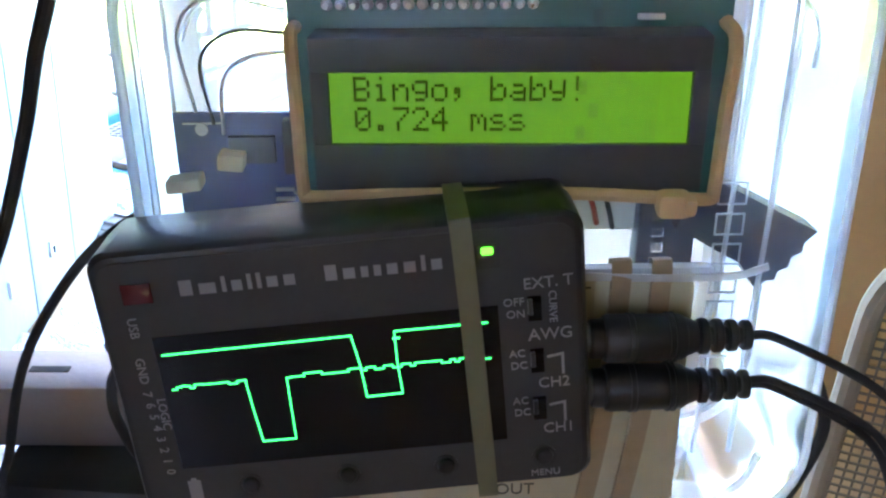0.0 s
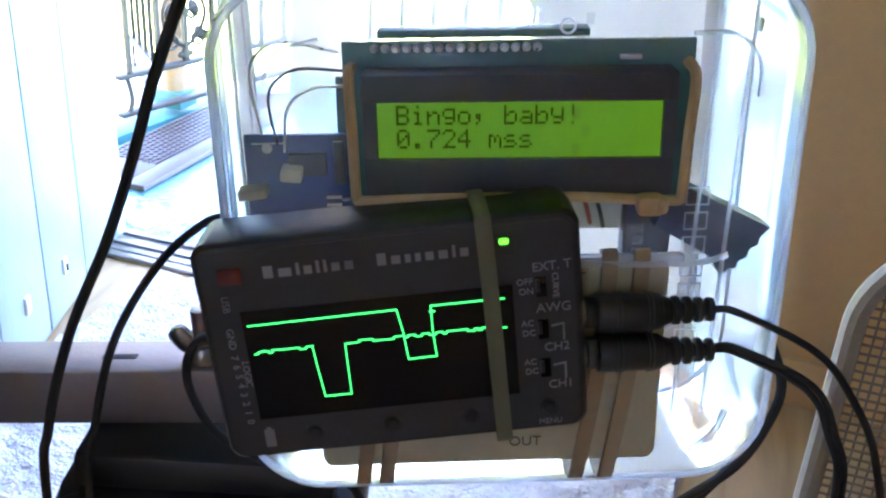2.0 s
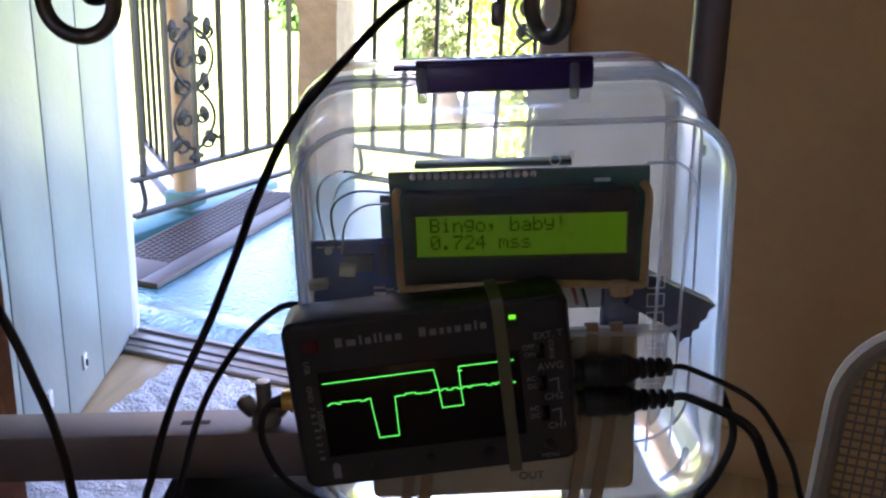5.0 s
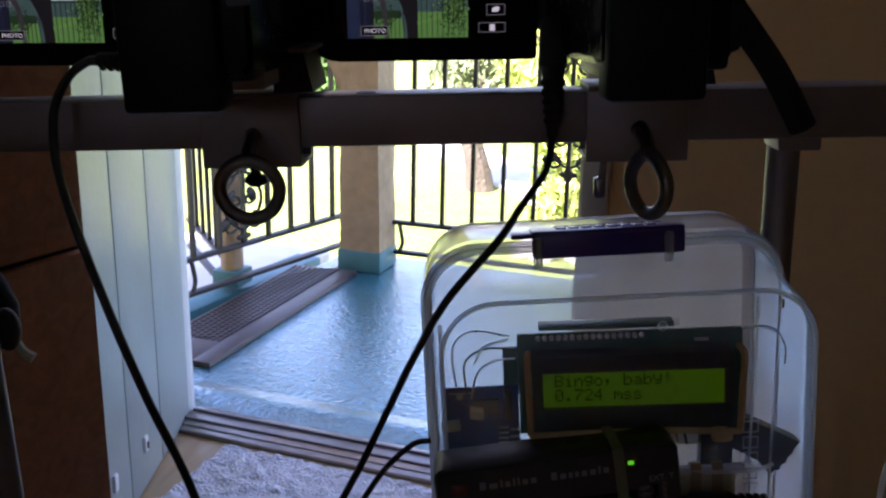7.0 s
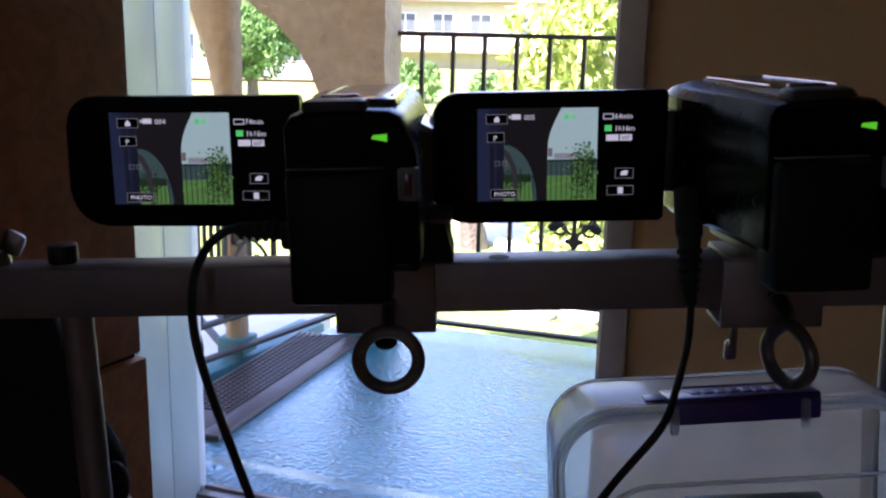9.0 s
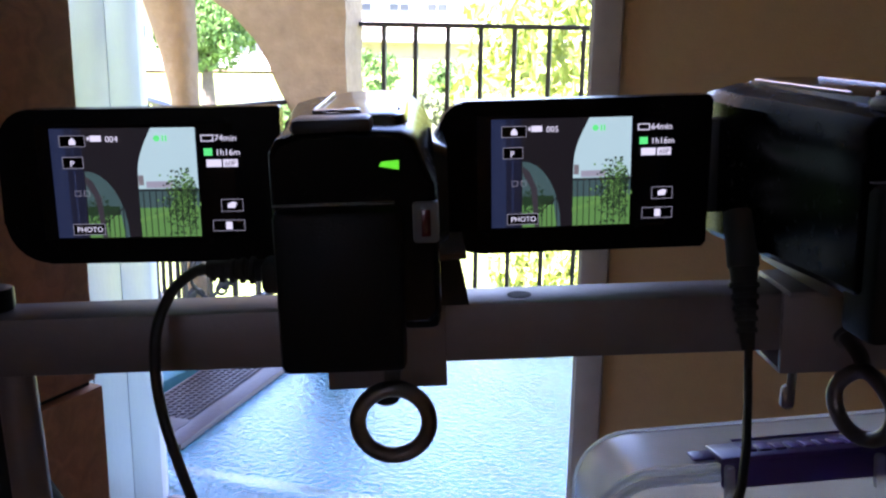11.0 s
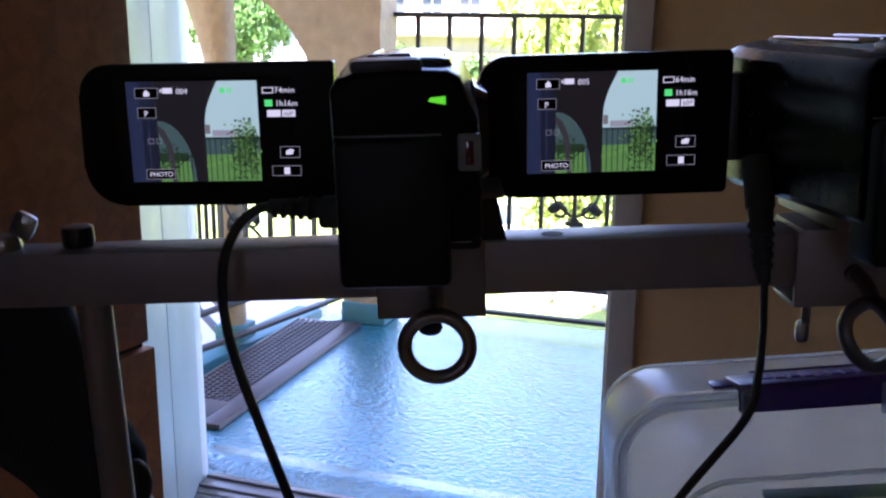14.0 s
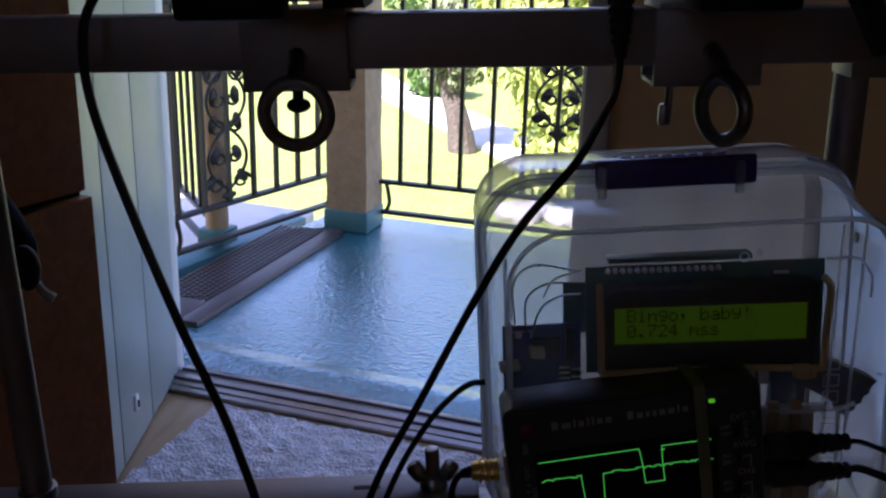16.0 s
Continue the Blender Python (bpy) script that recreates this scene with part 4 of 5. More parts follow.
    if strap:
        part("plate_edge", box((-0.013, 0.030, -0.0285), (0.004, 0.055, 0.0025), 0.0006), M_alu, c)
        st = sweep(spline([(0.028, 0.045, 0.0), (0.039, 0.043, -0.015), (0.053, 0.043, -0.034), (0.065, 0.043, -0.055)], 6), 0.0054, 10)
        part("hand_strap", st, M_fabric, c, "black padded hand strap")
        part("strap_base", box((0.0275, 0.05, -0.010), (0.012, 0.06, 0.030), 0.005), M_fabric, c)
    return c


camcorder(-0.1425, 0.165, 0.9010, "74", "004", "black camcorder with an open lit display and a tall battery", False, 0.0, 0.0027, 0.019)
camcorder(0.0097, 0.170, 0.9078, "64", "005", "black camcorder with an open lit display and a hand strap", True, 3.8, 0.0014, 0.012)

# ---- clear box with the LCD inside ----
BOXM = frame_of((0.0150, 0.1675, 0.7358), (0.9973, 0.0, 0.074), (0.04, -0.998, 0.05))
tub = root("clear_box", BOXM, "clear plastic food box on edge, holding electronics", "storage box")
sec = [(0, 0, 0.0643, 0.0625, 0.018, -0.0004), (0, 0, 0.0673, 0.0655, 0.020, -0.0008), (0, 0, 0.0690, 0.0670, 0.021, -0.003), (0, 0, 0.0704, 0.0685, 0.021, -0.025), (0, 0.0005, 0.0716, 0.0700, 0.021, -0.049)]
tb = loft(sec, caps=(True, False), seg=8)
t_ob = part("tub", tb, M_clear, tub)
t_ob.data.materials.append(M_clear_face)
for f in t_ob.data.polygons:
    if f.center.z > -0.002:
        f.material_index = 1
def ring_at(cx, cy, hw, hh, r, z, n=8):
    return [Vector((cx + x, cy + y, z)) for x, y in rrect(hw, hh, r, n)]
part("rim", sweep(ring_at(0, 0.0008, 0.0728, 0.0722, 0.022, -0.0500), 0.0017, 8, True), M_clear_edge, tub)
part("rim", sweep(ring_at(0, 0.0008, 0.0740, 0.0736, 0.023, -0.0545), 0.0013, 8, True), M_clear_edge, tub)
lid = loft([(0, 0.0025, 0.0735, 0.0750, 0.022, -0.0525), (0, 0.0025, 0.0738, 0.0752, 0.022, -0.060), (0, 0.0025, 0.0735, 0.0750, 0.022, -0.082), (0, 0.0025, 0.0722, 0.0738, 0.021, -0.0885), (0, 0.0025, 0.0695, 0.0712, 0.02, -0.0915), (0, 0.0025, 0.062, 0.0640, 0.018, -0.0925)], caps=(False, True), seg=8)
l_ob = part("lid", lid, M_cloudy, tub, "cloudy clear lid")
# edge fillet of the front face and raised moulding marks
part("edge", sweep(ring_at(0, 0.0025, 0.0728, 0.0744, 0.0215, -0.0870), 0.0008, 8, True), M_clear_edge, tub)
part("edge", sweep(ring_at(0, 0, 0.0673, 0.0655, 0.020, -0.0010), 0.00095, 8, True), M_clear_edge, tub)
part("moulding_mark", sweep(spline([(0.040, 0.0525, 0.0002), (0.050, 0.052, 0.0002), (0.0555, 0.046, 0.0002), (0.056, 0.038, 0.0002)], 6), 0.0005, 6), M_clear_edge, tub)
part("moulding_mark", sweep(spline([(-0.043, 0.0525, 0.0002), (-0.052, 0.050, 0.0002), (-0.0555, 0.044, 0.0002)], 6), 0.0004, 6), M_clear_edge, tub)
part("moulding_mark", sweep(spline([(0.048, -0.057, 0.0002), (0.054, -0.052, 0.0002), (0.0565, -0.045, 0.0002)], 6), 0.0009, 6), M_clear_edge, tub)
for x in (0.048, 0.056):
    part("inner_rib", sweep([Vector((x, 0.062, -0.006)), Vector((x - 0.003, -0.05, -0.008))], 0.0006, 6), M_clear_edge, tub)
part("wall_rib", sweep([Vector((-0.0673, 0.055, -0.012)), Vector((-0.0673, -0.055, -0.012))], 0.0008, 6), M_clear_edge, tub)
part("moulding_mark", sweep([Vector((0.012 + 0.0016 * math.cos(a), 0.0545 + 0.0016 * math.sin(a), 0.0002)) for a in [2 * math.pi * k / 14 for k in range(14)]], 0.0003, 6, True), M_clear_edge, tub)
part("hinge_knob", cyl((0.071, 0.046, -0.046), (0.0765, 0.0465, -0.046), 0.0022, seg=12, bevel=0.0006), M_steel, tub)
# moulded maker's mark as plain raised shapes, down the right of the face
for k in range(7):
    y = 0.0165 - 0.0062 * k
    part("raised_mark", strip([(0.0415, y), (0.0415, y - 0.0042), (0.0468, y - 0.0042), (0.0468, y), (0.0415, y)], 0.00028, 0.0004, 0.0004), M_clear_edge, tub)
for k in range(6):
    y = 0.010 - 0.0032 * k
    part("raised_mark", box((0.0305, y, 0.0004), (0.0022, 0.0018, 0.0006)), M_mark, tub)
for k in range(9):
    part("raised_mark", box((0.0168 - 0.0022 * (k % 2), 0.056 - 0.0042 * k, 0.0004), (0.0016, 0.0024, 0.0005)), M_mark, tub)
# purple clip on the upper edge
clip = part("clip", box((0.0017, 0.0742, -0.0487), (0.0615, 0.0102, 0.0035), 0.0015), M_purple, tub, "purple snap clip with a moulded mark")
part("clip_top", box((0, 0, 0), (0.0615, 0.0032, 0.019), 0.0012, m=Matrix.Translation((0.0017, 0.0778, -0.0572)) @ Matrix.Rotation(radians(-8), 4, 'X')), M_purple, clip)
part("clip_tail", box((-0.0320, 0.0772, -0.0580), (0.010, 0.0022, 0.008), 0.0010), M_purple, clip)
part("clip_hinge", sweep([Vector((-0.018, 0.0765, -0.0690)), Vector((0.027, 0.0765, -0.0690))], 0.0016, 8), M_purple, clip)
for k in range(8):
    part("raised_mark", box((0, 0, 0), (0.0040, 0.0012, 0.0075), 0.0004, m=Matrix.Translation((-0.0165 + 0.0052 * k, 0.0796, -0.0565)) @ Matrix.Rotation(radians(-8), 4, 'X')), M_purple2, clip)
for x in (-0.027, 0.0255):
    part("hook", box((x, 0.0722, -0.0462), (0.0036, 0.0125, 0.0034), 0.0012), M_clear_edge, clip)

# LCD module, behind the front face
LCDM = frame_of((0.0143, 0.1708, 0.7665), (0.0643, -0.0014, 0.0053), (-0.0257, -0.9985, 0.0478))
lcd = root("lcd_module", LCDM, "green backlit two-line LCD module showing a message", "display module")
part("board", box((0, -0.001, -0.0102), (0.0825, 0.0395, 0.0016), 0.0003), M_pcb, lcd, "green circuit board")
bz = bmesh.new()
for c_, s_ in (((0, 0.0098, -0.004), (0.0718, 0.0064, 0.0095)), ((0, -0.01125, -0.004), (0.0718, 0.0091, 0.0095)), ((-0.0342, 0, -0.004), (0.0034, 0.0136, 0.0095)), ((0.0344, 0, -0.004), (0.0032, 0.0136, 0.0095))):
    box(c_, s_, 0.0004, bz)
part("bezel", bz, M_bezel, lcd, "black metal bezel")
scr = part("screen", box((0.0001, 0, -0.0012), (0.0653, 0.0137, 0.0016)), M_lcd, lcd, "glowing green screen", smooth=False)
GLYPH = {
    'B': "11110 10001 10001 11110 10001 10001 11110", 'i': "00100 00000 01100 00100 00100 00100 01110", 'n': "00000 00000 10110 11001 10001 10001 10001",
    'g': "00000 01111 10001 10001 01111 00001 01110", 'o': "00000 00000 01110 10001 10001 10001 01110", ',': "00000 00000 00000 01100 01100 00100 01000",
    'b': "10000 10000 10110 11001 10001 10001 11110", 'a': "00000 00000 01110 00001 01111 10001 01111", 'y': "00000 10001 10001 10001 01111 00001 01110",
    '!': "00100 00100 00100 00100 00000 00000 00100", '0': "01110 10001 10011 10101 11001 10001 01110", '.': "00000 00000 00000 00000 00000 01100 01100",
    '7': "11111 00001 00010 00100 01000 01000 01000", '2': "01110 10001 00001 00010 00100 01000 11111", '4': "00010 00110 01010 10010 11111 00010 00010",
    'm': "00000 00000 11010 10101 10101 10001 10001", 's': "00000 00000 01110 10000 01110 00001 11110"}
for row, text in enumerate(("Bingo, baby!", "0.724 mss")):
    gb = bmesh.new()
    for i, ch in enumerate(text):
        if ch == ' ':
            continue
        for j, line in enumerate(GLYPH[ch].split()):
            for k, bit in enumerate(line):
                if bit == '1':
                    box((-0.02785 + 0.00355 * i + 0.00061 * k, 0.00545 - 0.0056 * row - 0.00066 * j, -0.0003), (0.00053, 0.00058, 0.0002), bm=gb)
    part("message_line", gb, M_lcdpix, scr, smooth=False)
hd = bmesh.new()
for k in range(16):
    cyl((-0.0335 + 0.00254 * k, 0.0172, -0.0095), (-0.0335 + 0.00254 * k, 0.0172, -0.0070), 0.00115, 0.0006, bm=hd, seg=8)
part("solder_row", hd, M_solder, lcd, "row of solder joints")
part("backpack_board", box((-0.008, 0.0200, -0.0150), (0.050, 0.0018, 0.0070), 0.0003), M_pcb, lcd)
# bright metal sliver added in place of a reflection above the screen
part("added_glint", box((0.0262, 0.0148, -0.0088), (0.005, 0.0011, 0.0012), 0.0002), M_solder, lcd)
# rubber band that ties the display to the box
tie = root("rubber_tie", LCDM, "tan rubber tie looped round the display with a knot", "rubber band")
part("loop", sweep(spline([(-0.0376, 0.0152, 0.0012), (-0.0380, 0.0135, 0.0045), (-0.0378, 0.0, 0.0046), (-0.0376, -0.0140, 0.0046), (-0.0365, -0.0155, 0.0047), (-0.02, -0.0150, 0.0048), (0.0, -0.0148, 0.0048), (0.0135, -0.0148, 0.0048), (0.0300, -0.0156, 0.0048), (0.0365, -0.0158, 0.0047), (0.0374, -0.0148, 0.0046), (0.0380, 0.0, 0.0046), (0.0386, 0.0125, 0.0045), (0.0372, 0.0158, 0.0012)], 8), 0.00125, 8), M_band_tan, tie)
kb = bmesh.new()
box((0.0300, -0.0162, 0.0062), (0.0062, 0.0050, 0.0050), 0.0014, kb)
box((0.0326, -0.0160, 0.0078), (0.0024, 0.0036, 0.0036), 0.0010, kb)
part("knot", kb, M_band_tan, tie)
# boards and wires inside the box
brd = root("microcontroller_board", frame_of((-0.0415, 0.198, 0.7385), (1, 0, 0.07), (0.05, -0.998, 0.05)), "blue circuit board with cream connectors inside the box", "circuit board")
part("board", box((0.00225, -0.0005, 0), (0.0295, 0.029, 0.0016), 0.0003), M_blue, brd)
part("chip", box((0.004, 0.006, 0.0014), (0.010, 0.006, 0.0016), 0.0002), M_black, brd)
part("connector", box((-0.0105, 0.0008, 0.004), (0.0075, 0.0028, 0.006), 0.0005, m=Matrix.Rotation(0.12, 4, 'Z')), M_cream, brd, "cream plug")
part("connector", box((-0.0005, 0.0045, 0.004), (0.0055, 0.0035, 0.006), 0.0005, m=Matrix.Rotation(-0.1, 4, 'Z')), M_cream, brd, "cream plug")
for k in range(5):
    part("pin", box((0.0105, -0.003 - 0.0022 * k, 0.002), (0.004, 0.0007, 0.0007)), M_solder, brd)
part("socket_strip", box((0.0125, 0.0070, 0.002), (0.003, 0.012, 0.004), 0.0004), M_black, brd)
part("screw_hole", cyl((-0.0065, 0.0105, 0.0006), (-0.0065, 0.0105, 0.0012), 0.0014, seg=12), M_solder, brd)
part("edge_trace", box((-0.006, 0.0118, 0.0009), (0.009, 0.0004, 0.0003)), M_solder, brd)
coil = [Vector((0.0150 + 0.0022 * math.cos(0.7 * k), -0.0015 - 0.00034 * k, 0.004 + 0.0022 * math.sin(0.7 * k))) for k in range(36)]
part("wire_coil", sweep(coil, 0.0003, 6), M_solder, brd, "bright coiled wire")
shield = root("green_board", frame_of((-0.0215, 0.207, 0.757), (1, 0, 0.07), (0.05, -0.998, 0.05)), "small green circuit board behind the display", "circuit board")
part("board", box((0, 0, 0), (0.020, 0.020, 0.0016), 0.0003), M_pcb, shield)
for k, pts in enumerate(([(-0.046, 0.197, 0.750), (-0.047, 0.192, 0.765), (-0.040, 0.190, 0.772), (-0.028, 0.190, 0.7725)], [(-0.044, 0.197, 0.748), (-0.042, 0.190, 0.762), (-0.036, 0.188, 0.768), (-0.028, 0.189, 0.769)], [(-0.050, 0.198, 0.752), (-0.052, 0.194, 0.770), (-0.045, 0.194, 0.7775), (-0.030, 0.194, 0.776)])):
    thing("jumper_wire", sweep(spline(pts, 6), 0.0004, 8), M_solder if k else M_black, "thin jumper wire inside the box", "wire", group="jumper wires")
usbx = root("usb_module", frame_of((0.0668, 0.190, 0.7385), (0.93, 0, -0.37), (0.05, -0.998, 0.05)), "dark blue boxed module inside the clear box", "module")
part("shell", prism([(-0.013, -0.0055), (0.004, -0.0068), (0.010, -0.0105), (0.0112, -0.0078), (0.0128, -0.0070), (0.0122, -0.0048), (0.0138, -0.0032), (0.0131, -0.0008), (0.0146, 0.0012), (0.0138, 0.0030), (0.0150, 0.0065), (-0.013, 0.0072)], -0.004, 0.004), M_navy, usbx, smooth=False)
mod = root("dark_module", frame_of((0.0535, 0.192, 0.728), (1, 0, 0.05), (0.05, -0.998, 0.05)), "dark blue strip module inside the clear box", "module")
part("shell", box((-0.001, -0.001, 0), (0.0125, 0.036, 0.006), 0.0006), M_navy, mod)
prot = root("breadboard", frame_of((0.034, 0.196, 0.741), (1, 0, 0.05), (0.05, -0.998, 0.05)), "white breadboard with coloured wires", "breadboard")
part("block", box((0, 0, 0), (0.024, 0.016, 0.006), 0.0005), M_white, prot)
M_redw = mat("red_wire", (0.40, 0.05, 0.03), 0.4, scale=200)
part("wire", sweep(spline([(-0.003, 0.006, 0.003), (0.0, 0.002, 0.009), (0.003, -0.006, 0.004)], 5), 0.0006, 6), M_redw, prot, "red wire")
part("wire", sweep(spline([(0.002, 0.007, 0.003), (0.004, 0.0, 0.009), (0.0065, -0.007, 0.004)], 5), 0.0006, 6), M_black, prot, "black wire")

thing("jumper_wire", sweep(spline([(0.0605, 0.186, 0.7050), (0.0590, 0.184, 0.6990), (0.0545, 0.182, 0.6950), (0.049, 0.181, 0.6935)], 6), 0.0009, 8), M_pcb, "thin teal wire inside the box", "wire", group="jumper wires")

# cream battery holder with its bands, on the front of the box
hold = root("battery_holder", frame_of((0.0125, 0.1660, 0.7055), (0.9973, 0.0, 0.074), (0.04, -0.998, 0.05)), "cream battery holder with a pencilled paper label", "battery holder")
part("body", loft([(0, 0, 0.0435, 0.0285, 0.003, -0.0012), (0, 0, 0.0435, 0.0285, 0.003, 0.0006), (0, 0, 0.0425, 0.0275, 0.003, 0.0012)]), M_label, hold)
part("lip", box((0.0245, 0.0285, 0.0003), (0.045, 0.0030, 0.0030), 0.0008), M_clear_edge, hold)
tape = root("clear_tape", hold.matrix_world, "strip of cloudy clear tape across the box", "tape")
part("strip", sweep(spline([(0.018, 0.0288, 0.0022), (0.035, 0.0282, 0.0026), (0.050, 0.0282, 0.0024), (0.0570, 0.0300, 0.0020)], 6), 0, flat=(0.0015, 0.0004, (0, 0, 1))), M_cloudy, tape)
part("label", box((0.017, 0.0195, 0.0014), (0.0135, 0.020, 0.0003)), M_label, hold, "yellowish paper label")
M_pencil = mat("pencil", (0.09, 0.08, 0.06), 0.8, scale=300)
lettering("lettering", "OUT", 0.0040, (0.0050, -0.0232, 0.0014), M_pencil, hold)
lettering("lettering", "T", 0.0042, (0.0205, 0.0232, 0.0017), M_pencil, hold)
for k, x in enumerate((0.0290, 0.0368, -0.0270, -0.0210)):
    bnd = root("rubber_band", hold.matrix_world @ Matrix.Translation((x, 0, 0)), "wide brown rubber band round the battery holder", "rubber band", "brown rubber bands")
    y1 = 0.0295 if k < 2 else 0.026
    pth = spline([(-0.0006, y1 + 0.001, -0.001), (-0.0004, y1 - 0.001, 0.0022), (-0.0018, 0.0, 0.0024), (-0.0056, -0.0285, 0.0024), (-0.0062, -0.0345, -0.0010), (-0.0062, -0.0355, -0.012)], 6)
    part("strap", sweep(pth, 0, flat=(0.0010, 0.0038, (1, 0, 0))), M_band_brown, bnd)

# ---- pocket oscilloscope ----
SC = frame_of((-0.0091, 0.1477, 0.7226), (0.986, 0.055, 0.152), (0.05, -0.9975, 0.0525))
osc = root("pocket_oscilloscope", SC, "charcoal pocket oscilloscope with glowing green traces", "oscilloscope")
cs = loft([(-0.0015, -0.0004, 0.0410, 0.02620, 0.0035, -0.0190), (-0.0015, -0.0004, 0.0427, 0.02760, 0.004, -0.0178), (-0.0015, -0.0004, 0.0429, 0.02780, 0.004, -0.012), (-0.0015, -0.0004, 0.0429, 0.02780, 0.004, -0.0016), (-0.0015, -0.0004, 0.0421, 0.02700, 0.004, -0.0004), (-0.0015, -0.0004, 0.0413, 0.02620, 0.0036, -0.0002)])
part("case", cs, M_case, osc)
part("front_panel", loft([(-0.0015, -0.0004, 0.0411, 0.02600, 0.0034, -0.0004), (-0.0015, -0.0004, 0.0411, 0.02600, 0.0034, 0.0001)]), M_face, osc, "charcoal printed front panel")
disp = part("display", box((-0.0049, -0.0030, 0.0002), (0.0610, 0.0280, 0.0004)), M_glass, osc, "black display glass", smooth=False)
mm = 0.001
random.seed(4)
t1 = [(-34.2, 7.5), (-0.7, 7.9), (0.2, 2.0), (0.7, -4.9), (7.2, -4.8), (6.9, 2.0), (7.0, 8.0), (23.5, 8.0)]
part("trace", strip([(x * mm, y * mm) for x, y in t1], 0.00029, 0.00048, 0.00012), M_trace, disp, "glowing green trace")
pts = [(-33.8, 0.3)]
x = -33.8
while x < -21.2:
    x += random.choice((0.8, 0.8, 1.5))
    pts += [(x, pts[-1][1]), (x, 0.3 + random.choice((0, 0.45, 0.45, 0.6)) + 0.015 * (x + 33))]
pts += [(-20.6, 0.7), (-20.2, -5.0), (-19.5, -12.4), (-13.4, -12.4), (-13.3, -6.0), (-13.2, 0.6)]
x = -13.2
while x < 22.6:
    x += random.choice((0.8, 0.8, 1.6))
    pts += [(x, pts[-1][1]), (x, 0.70 + random.choice((0, 0.5, 0, 0.5)))]
part("trace", strip([(a * mm, b * mm) for a, b in pts], 0.00027, 0.00047, 0.00012), M_trace, disp, "glowing green trace")
part("trace_mark", strip([(0.0067, 0.0066), (0.0077, 0.0066)], 0.0004, 0.0005, 0.0001), M_trace, disp)
part("lens_window", box((-0.0362, 0.0197, 0.0002), (0.0052, 0.0038, 0.0004), 0.0001), M_red, osc, "dark red sensor window")
# product name as plain bars
for x0, widths in ((-29.0, (2.6, 3.4, 0.9, 2.1, 0.9, 0.9, 2.2, 2.3)), (-3.8, (2.4, 2.4, 1.5, 1.5, 2.2, 2.4, 0.9, 2.2))):
    x = x0
    for k, w in enumerate(widths):
        h = 2.9 if k == 0 or w < 1.0 else 2.0
        part("name_bar", box(((x + w / 2) * mm, (18.55 + h / 2 + 0.012 * (x + 29)) * mm, 0.0002), (w * 0.84 * mm, h * mm, 0.0001)), M_print, osc, "pale grey printed bar")
        x += w + 0.72
part("status_led", box((0.0244, 0.0217, 0.0004), (0.0021, 0.0013, 0.0012), 0.0004), M_led, osc, "glowing green status lamp")
part("led_well", box((0.0244, 0.0206, 0.0001), (0.0042, 0.0046, 0.0003)), M_black, osc)
for text, size, x, y, turn in (("EXT. T", 2.7, 30.2, 13.6, 2), ("OFF", 1.9, 26.5, 10.6, 0), ("ON", 1.9, 26.9, 8.2, 0), ("CURVE", 1.8, 34.6, 13.0, -90), ("AWG", 2.9, 30.6, 3.4, 0),
                                ("AC", 1.9, 27.0, 0.2, 0), ("DC", 1.9, 27.1, -2.3, 0), ("CH2", 2.7, 31.9, -6.6, 0), ("AC", 1.9, 27.1, -9.8, 0), ("DC", 1.9, 27.2, -12.3, 0),
                                ("CH1", 2.7, 32.4, -16.5, 0), ("MENU", 1.8, 29.6, -26.1, 0), ("USB", 2.1, -39.0, 15.2, -90), ("GND", 2.1, -40.2 + 0.9, 7.2, -90), ("LOGIC", 2.0, -37.2, -1.4, -90)):
    lettering("printed_word", text, size * mm * 1.13, (x * mm, y * mm, 0.0002), M_print, osc, turn)
for k, d in enumerate("76543210"):
    lettering("printed_digit", d, 0.0024, (-0.0394 + 0.00012 * k, 0.0003 - 0.00245 * k, 0.0002), M_print, osc, -90)
for y in (0.0098, -0.0008, -0.0109):
    part("switch_slot", box((0.0320, y, 0.0003), (0.0024, 0.0048, 0.0005), 0.0001), M_glass, osc)
    part("switch_knob", box((0.0312, y + 0.0006, 0.0007), (0.0008, 0.0030, 0.0010), 0.0001), M_black, osc)
for y in (-0.0002, -0.0104):
    part("jack_mark", strip([(0.0340, y), (0.0366, y + 0.0004), (0.0366, y - 0.0036)], 0.0005, 0.00022, 0.0001), M_print, osc)
for x, y in ((0.0323, -0.0216), (0.0137, -0.0218), (-0.0049, -0.0218), (-0.0234, -0.0219)):
    bt = part("button", cyl((x * 1, y, 0.0001), (x, y, 0.0012), 0.0018, 0.0015, seg=20, bevel=0.0003), M_soft, osc, "round black button")
    part("button_ring", cyl((x, y, 0.0), (x, y, 0.0003), 0.0023, seg=22), M_black, bt)
part("battery_icon", prism([(-0.0352, -0.0248), (-0.0328, -0.0248), (-0.0328, -0.0200), (-0.0335, -0.0200), (-0.0335, -0.0194), (-0.0345, -0.0194), (-0.0345, -0.0200), (-0.0352, -0.0200)], 0.0001, 0.00022), M_print, osc)
usb = part("usb_socket", box((-0.0443, 0.002, -0.009), (0.0020, 0.012, 0.006), 0.0005), M_steel, osc)
